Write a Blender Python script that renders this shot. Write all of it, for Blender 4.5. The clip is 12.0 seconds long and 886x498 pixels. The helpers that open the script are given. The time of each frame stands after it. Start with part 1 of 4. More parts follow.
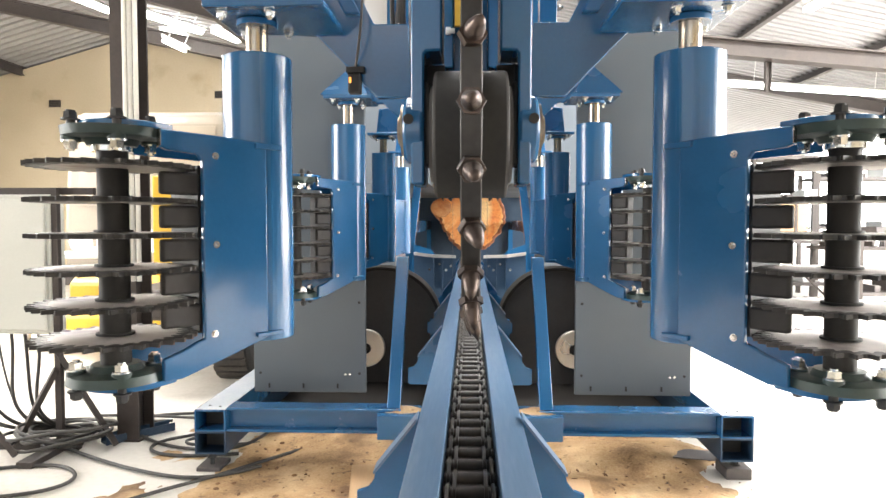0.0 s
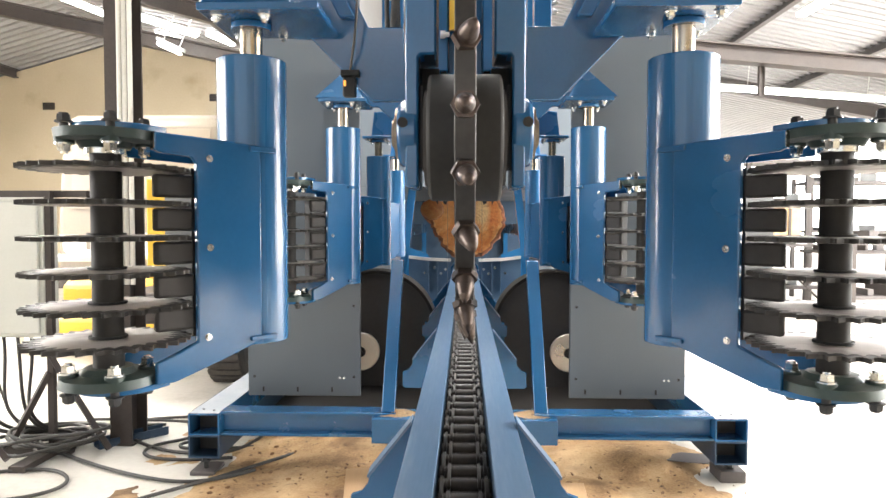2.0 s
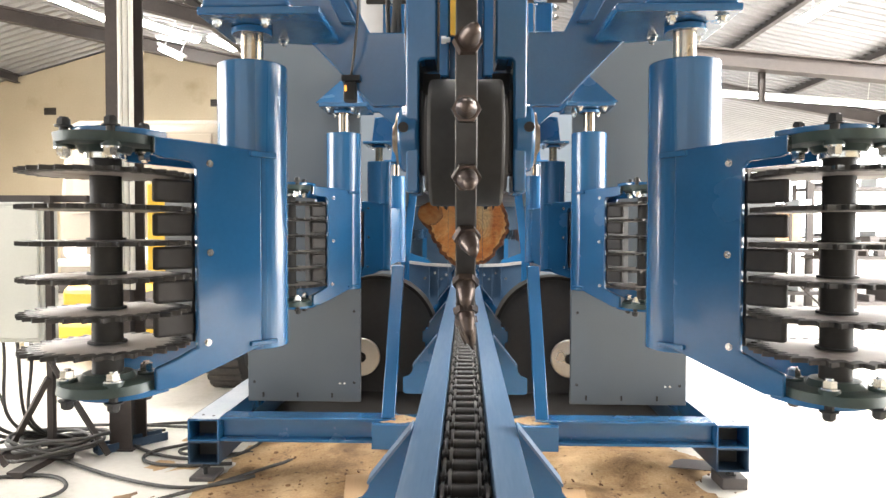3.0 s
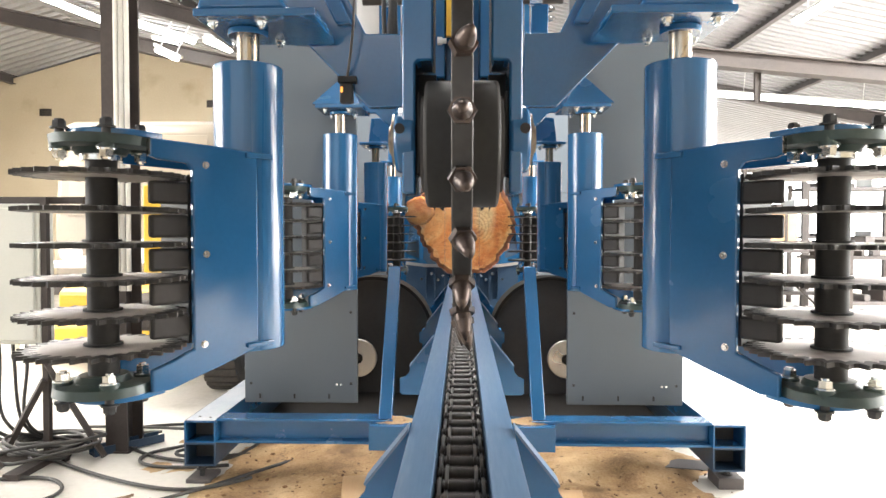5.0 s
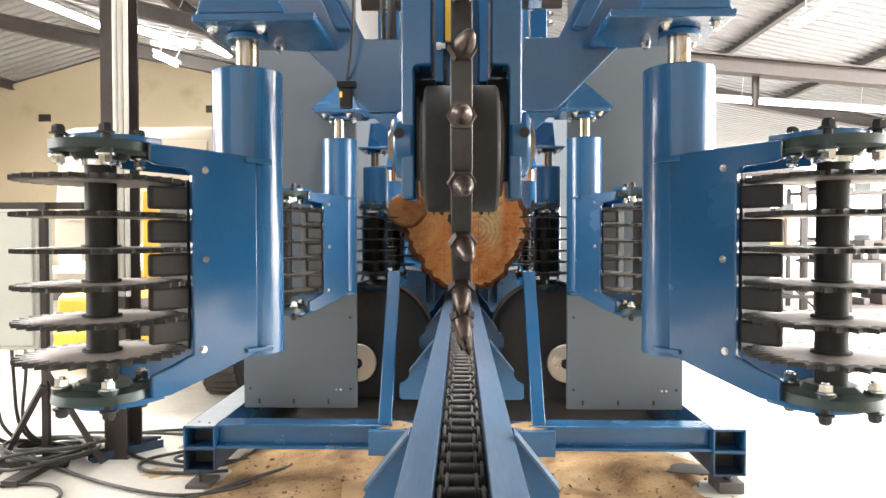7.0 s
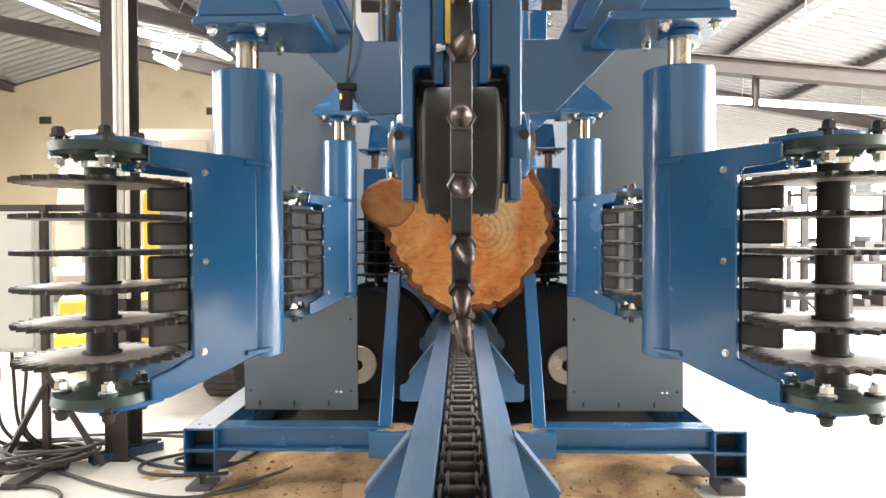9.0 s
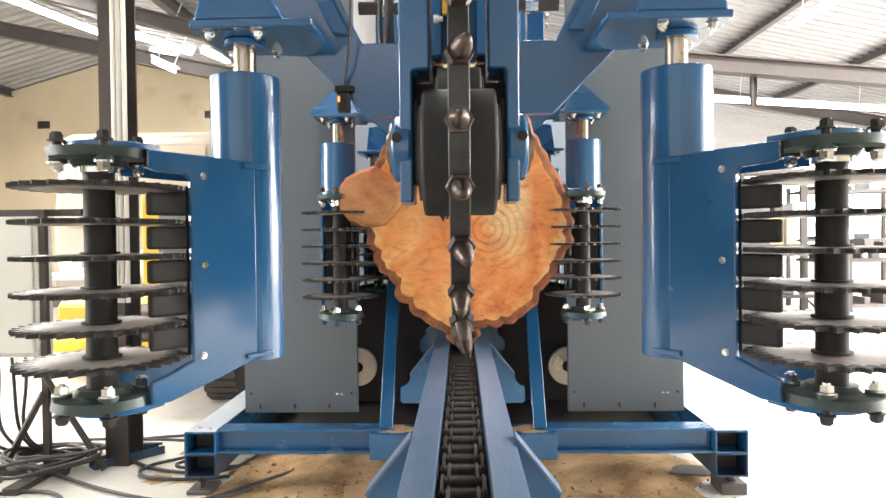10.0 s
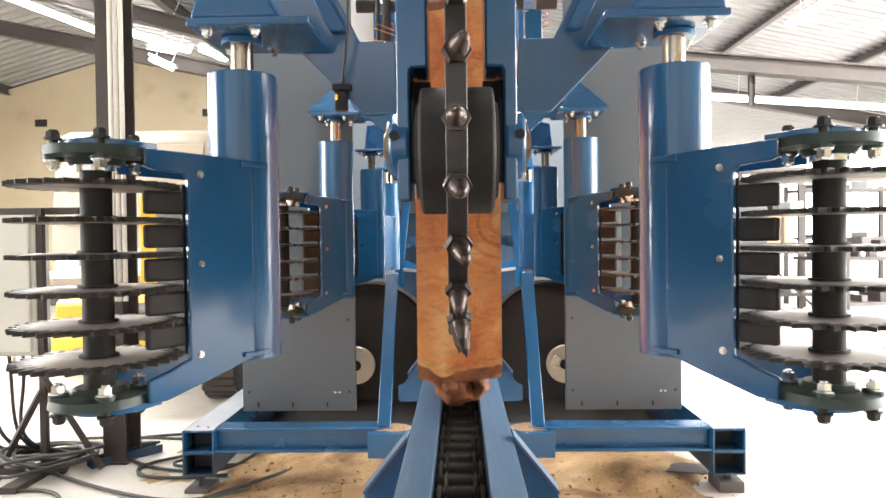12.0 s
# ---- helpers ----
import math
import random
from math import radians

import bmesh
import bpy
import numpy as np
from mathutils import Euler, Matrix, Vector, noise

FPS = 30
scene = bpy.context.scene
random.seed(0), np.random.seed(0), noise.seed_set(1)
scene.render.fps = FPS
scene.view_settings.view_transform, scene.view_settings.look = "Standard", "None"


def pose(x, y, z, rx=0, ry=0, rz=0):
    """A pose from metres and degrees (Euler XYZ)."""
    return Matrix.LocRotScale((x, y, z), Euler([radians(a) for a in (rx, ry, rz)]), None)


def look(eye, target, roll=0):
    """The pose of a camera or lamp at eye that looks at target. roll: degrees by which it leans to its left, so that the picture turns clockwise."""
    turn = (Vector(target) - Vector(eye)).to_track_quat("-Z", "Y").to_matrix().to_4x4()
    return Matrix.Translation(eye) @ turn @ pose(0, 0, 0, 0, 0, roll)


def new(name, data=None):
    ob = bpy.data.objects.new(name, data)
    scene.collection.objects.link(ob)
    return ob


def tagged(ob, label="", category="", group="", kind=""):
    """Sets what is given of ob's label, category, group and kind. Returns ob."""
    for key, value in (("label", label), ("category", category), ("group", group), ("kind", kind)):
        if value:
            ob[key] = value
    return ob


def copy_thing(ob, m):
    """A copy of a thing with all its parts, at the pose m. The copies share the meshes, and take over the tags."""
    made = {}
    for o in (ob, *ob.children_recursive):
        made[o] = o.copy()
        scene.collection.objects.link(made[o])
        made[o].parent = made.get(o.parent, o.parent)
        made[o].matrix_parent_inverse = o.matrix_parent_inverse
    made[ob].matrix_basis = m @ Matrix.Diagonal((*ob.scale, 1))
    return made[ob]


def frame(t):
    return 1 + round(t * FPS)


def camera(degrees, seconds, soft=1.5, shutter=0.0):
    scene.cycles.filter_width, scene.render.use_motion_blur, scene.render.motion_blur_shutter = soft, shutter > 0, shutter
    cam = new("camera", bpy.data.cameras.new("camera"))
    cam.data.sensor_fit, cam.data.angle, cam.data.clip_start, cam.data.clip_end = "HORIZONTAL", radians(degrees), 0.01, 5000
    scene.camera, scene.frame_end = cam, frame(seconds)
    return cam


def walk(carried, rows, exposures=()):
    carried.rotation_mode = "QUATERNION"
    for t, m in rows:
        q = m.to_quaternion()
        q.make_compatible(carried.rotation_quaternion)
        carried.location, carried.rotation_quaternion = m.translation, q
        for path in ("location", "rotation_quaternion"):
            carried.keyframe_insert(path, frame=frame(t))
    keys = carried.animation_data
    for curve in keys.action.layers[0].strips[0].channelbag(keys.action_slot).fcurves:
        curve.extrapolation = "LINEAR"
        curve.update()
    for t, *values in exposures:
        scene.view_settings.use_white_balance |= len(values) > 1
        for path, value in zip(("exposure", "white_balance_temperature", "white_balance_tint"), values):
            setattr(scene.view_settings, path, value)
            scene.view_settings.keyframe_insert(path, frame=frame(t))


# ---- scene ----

EYE = 1.07
VIEW = [  # seconds, turn to the left, tilt, lean, drift of the eye
    (0.0, 2.281, -2.406, 0.026, -0.0019, -0.0050, -0.0016), (0.5, 2.028, -2.408, 0.139, -0.0016, -0.0042, -0.0019), (1.0, 1.898, -2.757, 0.067, -0.0008, -0.0035, -0.0024),
    (1.5, 1.800, -2.482, 0.139, -0.0016, -0.0046, -0.0026), (2.0, 1.863, -2.115, 0.086, -0.0002, -0.0053, -0.0020), (2.5, 1.938, -1.826, 0.163, -0.0004, -0.0049, -0.0013),
    (3.0, 1.905, -1.654, 0.158, -0.0008, -0.0005, -0.0023), (5.0, 1.632, -1.598, 0.051, 0.0000, -0.0013, -0.0013), (5.5, 1.569, -1.599, 0.062, -0.0015, -0.0008, -0.0028),
    (6.0, 1.514, -1.523, 0.031, 0.0004, -0.0004, -0.0013), (6.5, 1.514, -1.250, -0.067, -0.0003, -0.0007, -0.0014), (7.0, 1.566, -1.214, -0.081, -0.0006, -0.0007, -0.0010),
    (9.0, 1.604, -1.065, -0.148, 0.0002, 0.0006, -0.0008), (9.5, 1.477, -1.001, -0.293, -0.0000, -0.0000, -0.0000), (10.0, 1.567, -0.970, -0.643, 0.0010, 0.0005, 0.0006),
    (10.5, 1.743, -1.527, -0.498, -0.0000, 0.0010, 0.0002), (11.0, 1.572, -1.578, -0.376, -0.0022, 0.0036, -0.0007), (11.5, 1.418, -1.857, -1.112, 0.0003, 0.0043, 0.0009),
    (12.0, 1.416, -1.109, -0.655, 0.0022, 0.0016, 0.0006)]
cam = camera(67.2, 12.0, shutter=0.8)
walk(cam, [(t, pose(x, y, EYE + z, 90 + tilt, 0, turn) @ pose(0, 0, 0, 0, 0, lean)) for t, turn, tilt, lean, x, y, z in VIEW],
     exposures=[(0.0, 1.13), (12.0, 1.13)])

# ---- light ----
SUN_EL, SUN_AZ = 48.0, 100.0
world = bpy.data.worlds.new("daylight")
scene.world = world
world.use_nodes = True
_n, _l = world.node_tree.nodes, world.node_tree.links
sky = _n.new("ShaderNodeTexSky")
sky.sky_type, sky.sun_disc = "NISHITA", False
sky.sun_elevation, sky.sun_rotation = radians(SUN_EL), radians(SUN_AZ)
sky.air_density, sky.dust_density, sky.ozone_density = 1.0, 4.0, 1.0
_l.new(sky.outputs[0], _n["Background"].inputs[0])
_n["Background"].inputs[1].default_value = 0.13
sun = new("sun", bpy.data.lights.new("sun", "SUN"))
sun.data.energy, sun.data.angle, sun.data.color = 4.0, radians(0.6), (1.0, 0.95, 0.87)
_e, _a = radians(SUN_EL), radians(SUN_AZ)
sun.matrix_world = look((0, 0, 0), (-math.cos(_e) * math.sin(_a), -math.cos(_e) * math.cos(_a), -math.sin(_e)))


def area_lamp(name, eye, target, w, h, power, colour):
    """An area lamp; only the side door is a known opening, the rest are added."""
    lamp = new(name, bpy.data.lights.new(name, "AREA"))
    lamp.data.shape, lamp.data.size, lamp.data.size_y = "RECTANGLE", w, h
    lamp.data.energy, lamp.data.color = power, colour
    lamp.matrix_world = look(eye, target)
    return lamp


area_lamp("front_fill", (-2.4, -4.8, 2.0), (0.4, 2.0, 1.0), 5.4, 3.4, 30, (1.0, 0.97, 0.93))
area_lamp("west_fill", (-8.2, 1.6, 1.95), (0.6, 1.5, 1.1), 4.0, 2.4, 310, (1.0, 0.97, 0.94))
area_lamp("side_door_light", (7.6, 4.0, 1.9), (0.0, 3.6, 0.3), 9.0, 2.9, 760, (1.0, 0.98, 0.95))
area_lamp("west_roof_fill", (-3.7, 6.0, 3.60), (-3.0, 6.0, 0.0), 0.7, 9.0, 560, (1.0, 0.97, 0.92))
area_lamp("east_roof_fill", (4.2, 5.0, 3.8), (3.4, 5.0, 0.0), 0.7, 9.0, 480, (1.0, 0.97, 0.93))
area_lamp("ridge_fill", (-0.4, 3.2, 4.75), (-0.4, 3.2, 0.0), 0.5, 5.0, 95, (1.0, 0.97, 0.93))


# ---- materials ----
def material(name, colours, rough=(0.4, 0.6), metal=0.0, scale=6.0, fine=60.0, bump=0.15, coat=0.0, spread=0.12, stretch=(1, 1, 1), dirt=None, shine=0.5):
    """A surface with broad tone changes, fine grain and a little relief; dirt: colour and amount of stains."""
    m = bpy.data.materials.new(name)
    m.use_nodes = True
    n, l = m.node_tree.nodes, m.node_tree.links
    b = n["Principled BSDF"]
    tc, mp = n.new("ShaderNodeTexCoord"), n.new("ShaderNodeMapping")
    mp.inputs["Scale"].default_value = stretch
    l.new(tc.outputs["Object"], mp.inputs[0])
    big, small = n.new("ShaderNodeTexNoise"), n.new("ShaderNodeTexNoise")
    big.inputs["Scale"].default_value, small.inputs["Scale"].default_value = scale, fine
    big.inputs["Detail"].default_value, small.inputs["Detail"].default_value = 5, 4
    for t in (big, small):
        l.new(mp.outputs[0], t.inputs["Vector"])
    info = n.new("ShaderNodeObjectInfo")
    add = n.new("ShaderNodeMath")
    add.operation = "MULTIPLY_ADD"
    l.new(small.outputs["Fac"], add.inputs[0])
    add.inputs[1].default_value = 0.35
    l.new(big.outputs["Fac"], add.inputs[2])
    ramp = n.new("ShaderNodeValToRGB")
    ramp.color_ramp.elements[0].position, ramp.color_ramp.elements[1].position = 0.45, 0.9
    ramp.color_ramp.elements[0].color = (*colours[0], 1)
    ramp.color_ramp.elements[1].color = (*colours[-1], 1)
    if len(colours) == 3:
        e = ramp.color_ramp.elements.new(0.66)
        e.color = (*colours[1], 1)
    l.new(add.outputs[0], ramp.inputs[0])
    out = ramp.outputs[0]
    hsv = n.new("ShaderNodeHueSaturation")
    mr = n.new("ShaderNodeMapRange")
    mr.inputs["To Min"].default_value, mr.inputs["To Max"].default_value = 1 - spread, 1 + spread
    l.new(info.outputs["Random"], mr.inputs["Value"])
    l.new(mr.outputs[0], hsv.inputs["Value"])
    l.new(out, hsv.inputs["Color"])
    out = hsv.outputs[0]
    for dirt in ([] if not dirt else dirt if isinstance(dirt, list) else [dirt]):
        d = n.new("ShaderNodeTexNoise")
        d.inputs["Scale"].default_value, d.inputs["Detail"].default_value = dirt[2], 8
        l.new(tc.outputs["Object"], d.inputs["Vector"])
        r2 = n.new("ShaderNodeValToRGB")
        r2.color_ramp.elements[0].position, r2.color_ramp.elements[1].position = dirt[1], dirt[1] + 0.16
        l.new(d.outputs["Fac"], r2.inputs[0])
        mix = n.new("ShaderNodeMixRGB")
        mix.inputs[2].default_value = (*dirt[0], 1)
        l.new(r2.outputs[0], mix.inputs[0])
        l.new(out, mix.inputs[1])
        out = mix.outputs[0]
    l.new(out, b.inputs["Base Color"])
    rr = n.new("ShaderNodeMapRange")
    rr.inputs["From Min"].default_value, rr.inputs["From Max"].default_value = 0.3, 0.7
    rr.inputs["To Min"].default_value, rr.inputs["To Max"].default_value = rough
    l.new(big.outputs["Fac"], rr.inputs["Value"])
    l.new(rr.outputs[0], b.inputs["Roughness"])
    b.inputs["Metallic"].default_value = metal
    b.inputs["Specular IOR Level"].default_value = shine
    b.inputs["Coat Weight"].default_value, b.inputs["Coat Roughness"].default_value = coat, 0.08
    if bump:
        bp = n.new("ShaderNodeBump")
        bp.inputs["Strength"].default_value, bp.inputs["Distance"].default_value = bump, 0.004
        l.new(add.outputs[0], bp.inputs["Height"])
        l.new(bp.outputs[0], b.inputs["Normal"])
    return m


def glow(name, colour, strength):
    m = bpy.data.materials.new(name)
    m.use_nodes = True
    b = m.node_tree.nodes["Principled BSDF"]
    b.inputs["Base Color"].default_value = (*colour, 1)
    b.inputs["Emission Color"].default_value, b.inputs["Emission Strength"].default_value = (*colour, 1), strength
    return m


BLUE = material("blue_enamel", [(0.012, 0.086, 0.205), (0.017, 0.105, 0.240)], (0.17, 0.29), 0.0, 5.0, 120, 0.09, 0.25, 0.03)
SLEEVE = material("streaked_blue_enamel", [(0.014, 0.092, 0.215), (0.022, 0.118, 0.26)], (0.16, 0.30), 0.0, 16.0, 60, 0.65, 0.25, 0.03, (1, 1, 0.02))
RAILBLUE = material("worn_blue_rail", [(0.030, 0.090, 0.175), (0.070, 0.130, 0.215), (0.150, 0.20, 0.27)], (0.28, 0.40), 0.1, 2.0, 40, 0.05, 0.1, 0.03, (3, 0.25, 3))
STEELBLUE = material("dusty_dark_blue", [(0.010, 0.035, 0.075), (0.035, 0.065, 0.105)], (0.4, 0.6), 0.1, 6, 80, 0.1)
GREY = material("grey_panel_paint", [(0.098, 0.118, 0.136), (0.122, 0.142, 0.160)], (0.40, 0.55), 0.0, 2.0, 160, 0.05, 0.0, 0.03)
BLACK = material("black_steel", [(0.020, 0.019, 0.018), (0.036, 0.034, 0.032)], (0.5, 0.7), 0.0, 8, 80, 0.15, shine=0.3)
RUBBER = material("black_guard_rubber", [(0.040, 0.037, 0.036), (0.062, 0.057, 0.054)], (0.5, 0.7), 0.0, 4, 60, 0.1, shine=0.3)
DISC = material("toothed_disc_steel", [(0.34, 0.31, 0.29), (0.50, 0.46, 0.43)], (0.40, 0.6), 0.35, 9, 90, 0.1, dirt=((0.16, 0.125, 0.11), 0.56, 7))
TOOTH = material("dark_disc_edge", [(0.03, 0.028, 0.027), (0.06, 0.055, 0.05)], (0.4, 0.6), 0.6, 20, 90, 0.1)
CAST = material("dark_green_cast_iron", [(0.020, 0.040, 0.036), (0.040, 0.062, 0.055)], (0.35, 0.55), 0.1, 15, 140, 0.25)
BOLT = material("zinc_bolt", [(0.55, 0.55, 0.53), (0.75, 0.75, 0.72)], (0.14, 0.28), 0.95, 40, 200, 0.05)
DARKBOLT = material("black_bolt", [(0.02, 0.02, 0.02), (0.05, 0.05, 0.05)], (0.35, 0.5), 0.5, 40, 200, 0.05)
ROD = material("bronzed_rod", [(0.29, 0.235, 0.17), (0.48, 0.415, 0.33)], (0.18, 0.32), 1.0, 12, 80, 0.05, stretch=(1, 1, 0.3))
SHAFT = material("dull_brass_shaft", [(0.16, 0.125, 0.09), (0.30, 0.25, 0.19)], (0.3, 0.45), 0.9, 30, 120, 0.1)
ALU = material("turned_aluminium", [(0.66, 0.63, 0.57), (0.82, 0.79, 0.72)], (0.25, 0.4), 0.85, 6, 120, 0.08)
CHAIN = material("oily_chain_steel", [(0.008, 0.006, 0.005), (0.030, 0.023, 0.017)], (0.38, 0.58), 0.0, 25, 120, 0.3, shine=0.22)
SPIKE = material("copper_brown_spike", [(0.055, 0.042, 0.036), (0.11, 0.085, 0.075)], (0.30, 0.46), 0.85, 25, 120, 0.15)
RING = material("spiked_ring_steel", [(0.030, 0.028, 0.027), (0.065, 0.062, 0.06)], (0.35, 0.55), 0.5, 10, 90, 0.1)
FLOOR = material("concrete_floor", [(0.42, 0.385, 0.335), (0.53, 0.495, 0.44), (0.60, 0.565, 0.51)], (0.55, 0.75), 0.0, 1.1, 34, 0.25, dirt=((0.33, 0.28, 0.22), 0.60, 1.6))
DUST = material("sawdust", [(0.17, 0.095, 0.042), (0.33, 0.205, 0.098), (0.48, 0.335, 0.185)], (0.85, 0.95), 0.0, 5, 110, 1.0, dirt=[((0.44, 0.30, 0.16), 0.60, 26), ((0.10, 0.050, 0.022), 0.55, 3.2), ((0.055, 0.028, 0.014), 0.60, 34)])
PIT = material("shade_black", [(0.020, 0.018, 0.017), (0.036, 0.032, 0.029)], (0.8, 0.95), 0, 6, 60, 0.2, shine=0.1)
ROT = material("dark_rotten_wood", [(0.012, 0.007, 0.004), (0.035, 0.02, 0.012)], (0.8, 0.95), 0, 20, 90, 0.8)
CHIP = material("dark_bark_chip", [(0.10, 0.05, 0.025), (0.20, 0.11, 0.05)], (0.8, 0.95), 0, 20, 90, 0.5)
WALL = material("ochre_wall_paint", [(0.47, 0.40, 0.285), (0.56, 0.485, 0.36)], (0.7, 0.85), 0.0, 0.8, 40, 0.2, dirt=((0.36, 0.28, 0.17), 0.62, 1.2))
ROOF = material("corrugated_steel_sheet", [(0.24, 0.24, 0.245), (0.36, 0.36, 0.365)], (0.4, 0.6), 0.4, 1.0, 30, 0.1)
DARKSTEEL = material("dark_structural_steel", [(0.035, 0.028, 0.025), (0.065, 0.052, 0.046)], (0.45, 0.65), 0.2, 3, 60, 0.2)
GIRDER = material("grey_roof_girder", [(0.075, 0.066, 0.064), (0.115, 0.102, 0.098)], (0.5, 0.7), 0.1, 3, 60, 0.2)
CREAM = material("cream_cabinet_paint", [(0.56, 0.56, 0.50), (0.63, 0.63, 0.57)], (0.4, 0.55), 0.0, 2, 100, 0.05)
CABLE = material("cable_rubber", [(0.025, 0.023, 0.022), (0.06, 0.056, 0.05)], (0.45, 0.65), 0.0, 20, 90, 0.1)
PALECABLE = material("pale_cable_trunking", [(0.58, 0.55, 0.49), (0.66, 0.63, 0.57)], (0.5, 0.6), 0, 10, 60, 0.05)
YELLOW = material("yellow_machine_paint", [(0.72, 0.42, 0.03), (0.82, 0.52, 0.05)], (0.3, 0.5), 0.0, 3, 60, 0.05, dirt=((0.30, 0.20, 0.08), 0.64, 4))
TYRE = material("dusty_tyre", [(0.035, 0.03, 0.027), (0.10, 0.085, 0.07)], (0.7, 0.9), 0, 9, 60, 0.4)
WHITE = material("white_painted_metal", [(0.62, 0.63, 0.62), (0.74, 0.75, 0.74)], (0.3, 0.5), 0, 3, 60, 0.05)
BARK = material("red_brown_bark", [(0.085, 0.028, 0.013), (0.22, 0.072, 0.027), (0.34, 0.13, 0.05)], (0.75, 0.95), 0, 16, 70, 1.0, stretch=(1, 0.35, 1))
PLANK = material("raw_plank", [(0.34, 0.21, 0.105), (0.46, 0.30, 0.16)], (0.6, 0.8), 0, 3, 40, 0.3, stretch=(4, 0.5, 4))
LENS = glow("amber_sensor_lens", (1.0, 0.36, 0.06), 0.8)
FILM = material("pale_sheen_film", [(0.34, 0.40, 0.48), (0.62, 0.64, 0.66)], (0.35, 0.5), 0.0, 5, 90, 0.1)
WORN = material("dusty_worn_lip", [(0.42, 0.39, 0.35), (0.62, 0.59, 0.54)], (0.4, 0.6), 0.5, 8, 90, 0.2)
TUBE = glow("fluorescent_tube", (1.0, 0.98, 0.94), 9.0)


def wood(name, tint=(1.0, 1.0, 1.0)):
    """Fresh-cut log: blotched wet orange heart, growth rings close to the pith, a pale dry patch, torn saw marks."""
    m = bpy.data.materials.new(name)
    m.use_nodes = True
    n, l = m.node_tree.nodes, m.node_tree.links
    b = n["Principled BSDF"]
    tc = n.new("ShaderNodeTexCoord")

    def mapped(loc, scale):
        mp = n.new("ShaderNodeMapping")
        mp.inputs["Location"].default_value, mp.inputs["Scale"].default_value = loc, scale
        l.new(tc.outputs["Object"], mp.inputs[0])
        return mp.outputs[0]

    def noise_of(scale, detail, rough, vec, warp=0.6):
        t = n.new("ShaderNodeTexNoise")
        t.inputs["Scale"].default_value, t.inputs["Detail"].default_value, t.inputs["Roughness"].default_value = scale, detail, rough
        t.inputs["Distortion"].default_value = warp
        l.new(vec, t.inputs["Vector"])
        return t.outputs["Fac"]

    def ramp_of(source, stops):
        r = n.new("ShaderNodeValToRGB")
        for i, (p, c) in enumerate(stops):
            e = r.color_ramp.elements[i] if i < 2 else r.color_ramp.elements.new(p)
            e.position, e.color = p, (*c, 1) if isinstance(c, tuple) else (c, c, c, 1)
        l.new(source, r.inputs[0])
        return r.outputs[0]

    def mixed(kind, fac, a, c):
        x = n.new("ShaderNodeMixRGB")
        x.blend_type = kind
        for k, v in ((0, fac), (1, a), (2, c)):
            if isinstance(v, float):
                x.inputs[k].default_value = v
            elif isinstance(v, tuple):
                x.inputs[k].default_value = (*v, 1)
            else:
                l.new(v, x.inputs[k])
        return x.outputs[0]

    def reach(vec, near, far, wobble):
        """1 within near of the mapped origin, 0 beyond far, with an uneven edge."""
        d = n.new("ShaderNodeVectorMath")
        d.operation = "LENGTH"
        l.new(vec, d.inputs[0])
        add = n.new("ShaderNodeMath")
        add.operation = "MULTIPLY_ADD"
        l.new(noise_of(9, 5, 0.6, vec), add.inputs[0])
        add.inputs[1].default_value = wobble
        l.new(d.outputs["Value"], add.inputs[2])
        r = n.new("ShaderNodeMapRange")
        for k, v in (("From Min", near), ("From Max", far), ("To Min", 1.0), ("To Max", 0.0)):
            r.inputs[k].default_value = v
        l.new(add.outputs[0], r.inputs["Value"])
        return r.outputs[0]

    flat = mapped((0, 0, 0), (1, 0.15, 1))
    pith = mapped((-0.105, 0, -0.01), (1, 0.1, 1))
    out = ramp_of(noise_of(3.6, 9, 0.62, flat, 1.4), [(0.34, (0.46, 0.105, 0.020)), (0.46, (0.62, 0.200, 0.042)), (0.57, (0.69, 0.285, 0.080)), (0.68, (0.76, 0.41, 0.17))])
    out = mixed("MIX", reach(mapped((-0.27, 0, -0.08), (1.5, 0.1, 0.75)), 0.14, 0.23, 0.12), out, mixed("MULTIPLY", 0.5, (0.74, 0.50, 0.26), ramp_of(noise_of(24, 6, 0.7, flat), [(0.35, 0.5), (0.6, 1.0)])))
    out = mixed("MIX", mixed("MULTIPLY", 1.0, reach(mapped((0.17, 0, -0.14), (1.0, 0.1, 1.2)), 0.10, 0.24, 0.12), (0.7, 0.7, 0.7)), out, (0.55, 0.29, 0.105))
    rings = n.new("ShaderNodeTexWave")
    rings.wave_type, rings.rings_direction = "RINGS", "Y"
    rings.inputs["Scale"].default_value, rings.inputs["Distortion"].default_value = 11.0, 1.6
    rings.inputs["Detail"].default_value, rings.inputs["Detail Scale"].default_value = 3, 1.4
    l.new(pith, rings.inputs["Vector"])
    near_pith = mixed("MULTIPLY", 1.0, reach(pith, 0.13, 0.26, 0.14), ramp_of(noise_of(5, 4, 0.6, flat), [(0.34, 0.25), (0.62, 1.0)]))
    out = mixed("MULTIPLY", near_pith, out, ramp_of(rings.outputs["Fac"], [(0.05, (0.60, 0.44, 0.30)), (0.42, (1, 1, 1))]))
    grain = noise_of(26, 8, 0.72, mapped((0, 0, 0), (0.7, 0.2, 1.5)), 0.9)
    out = mixed("MULTIPLY", 0.5, out, ramp_of(grain, [(0.34, (0.50, 0.34, 0.22)), (0.50, (1, 1, 1)), (0.68, (1.12, 1.10, 1.02))]))
    out = mixed("MULTIPLY", 1.0, out, tint)
    l.new(out, b.inputs["Base Color"])
    rr = n.new("ShaderNodeMapRange")
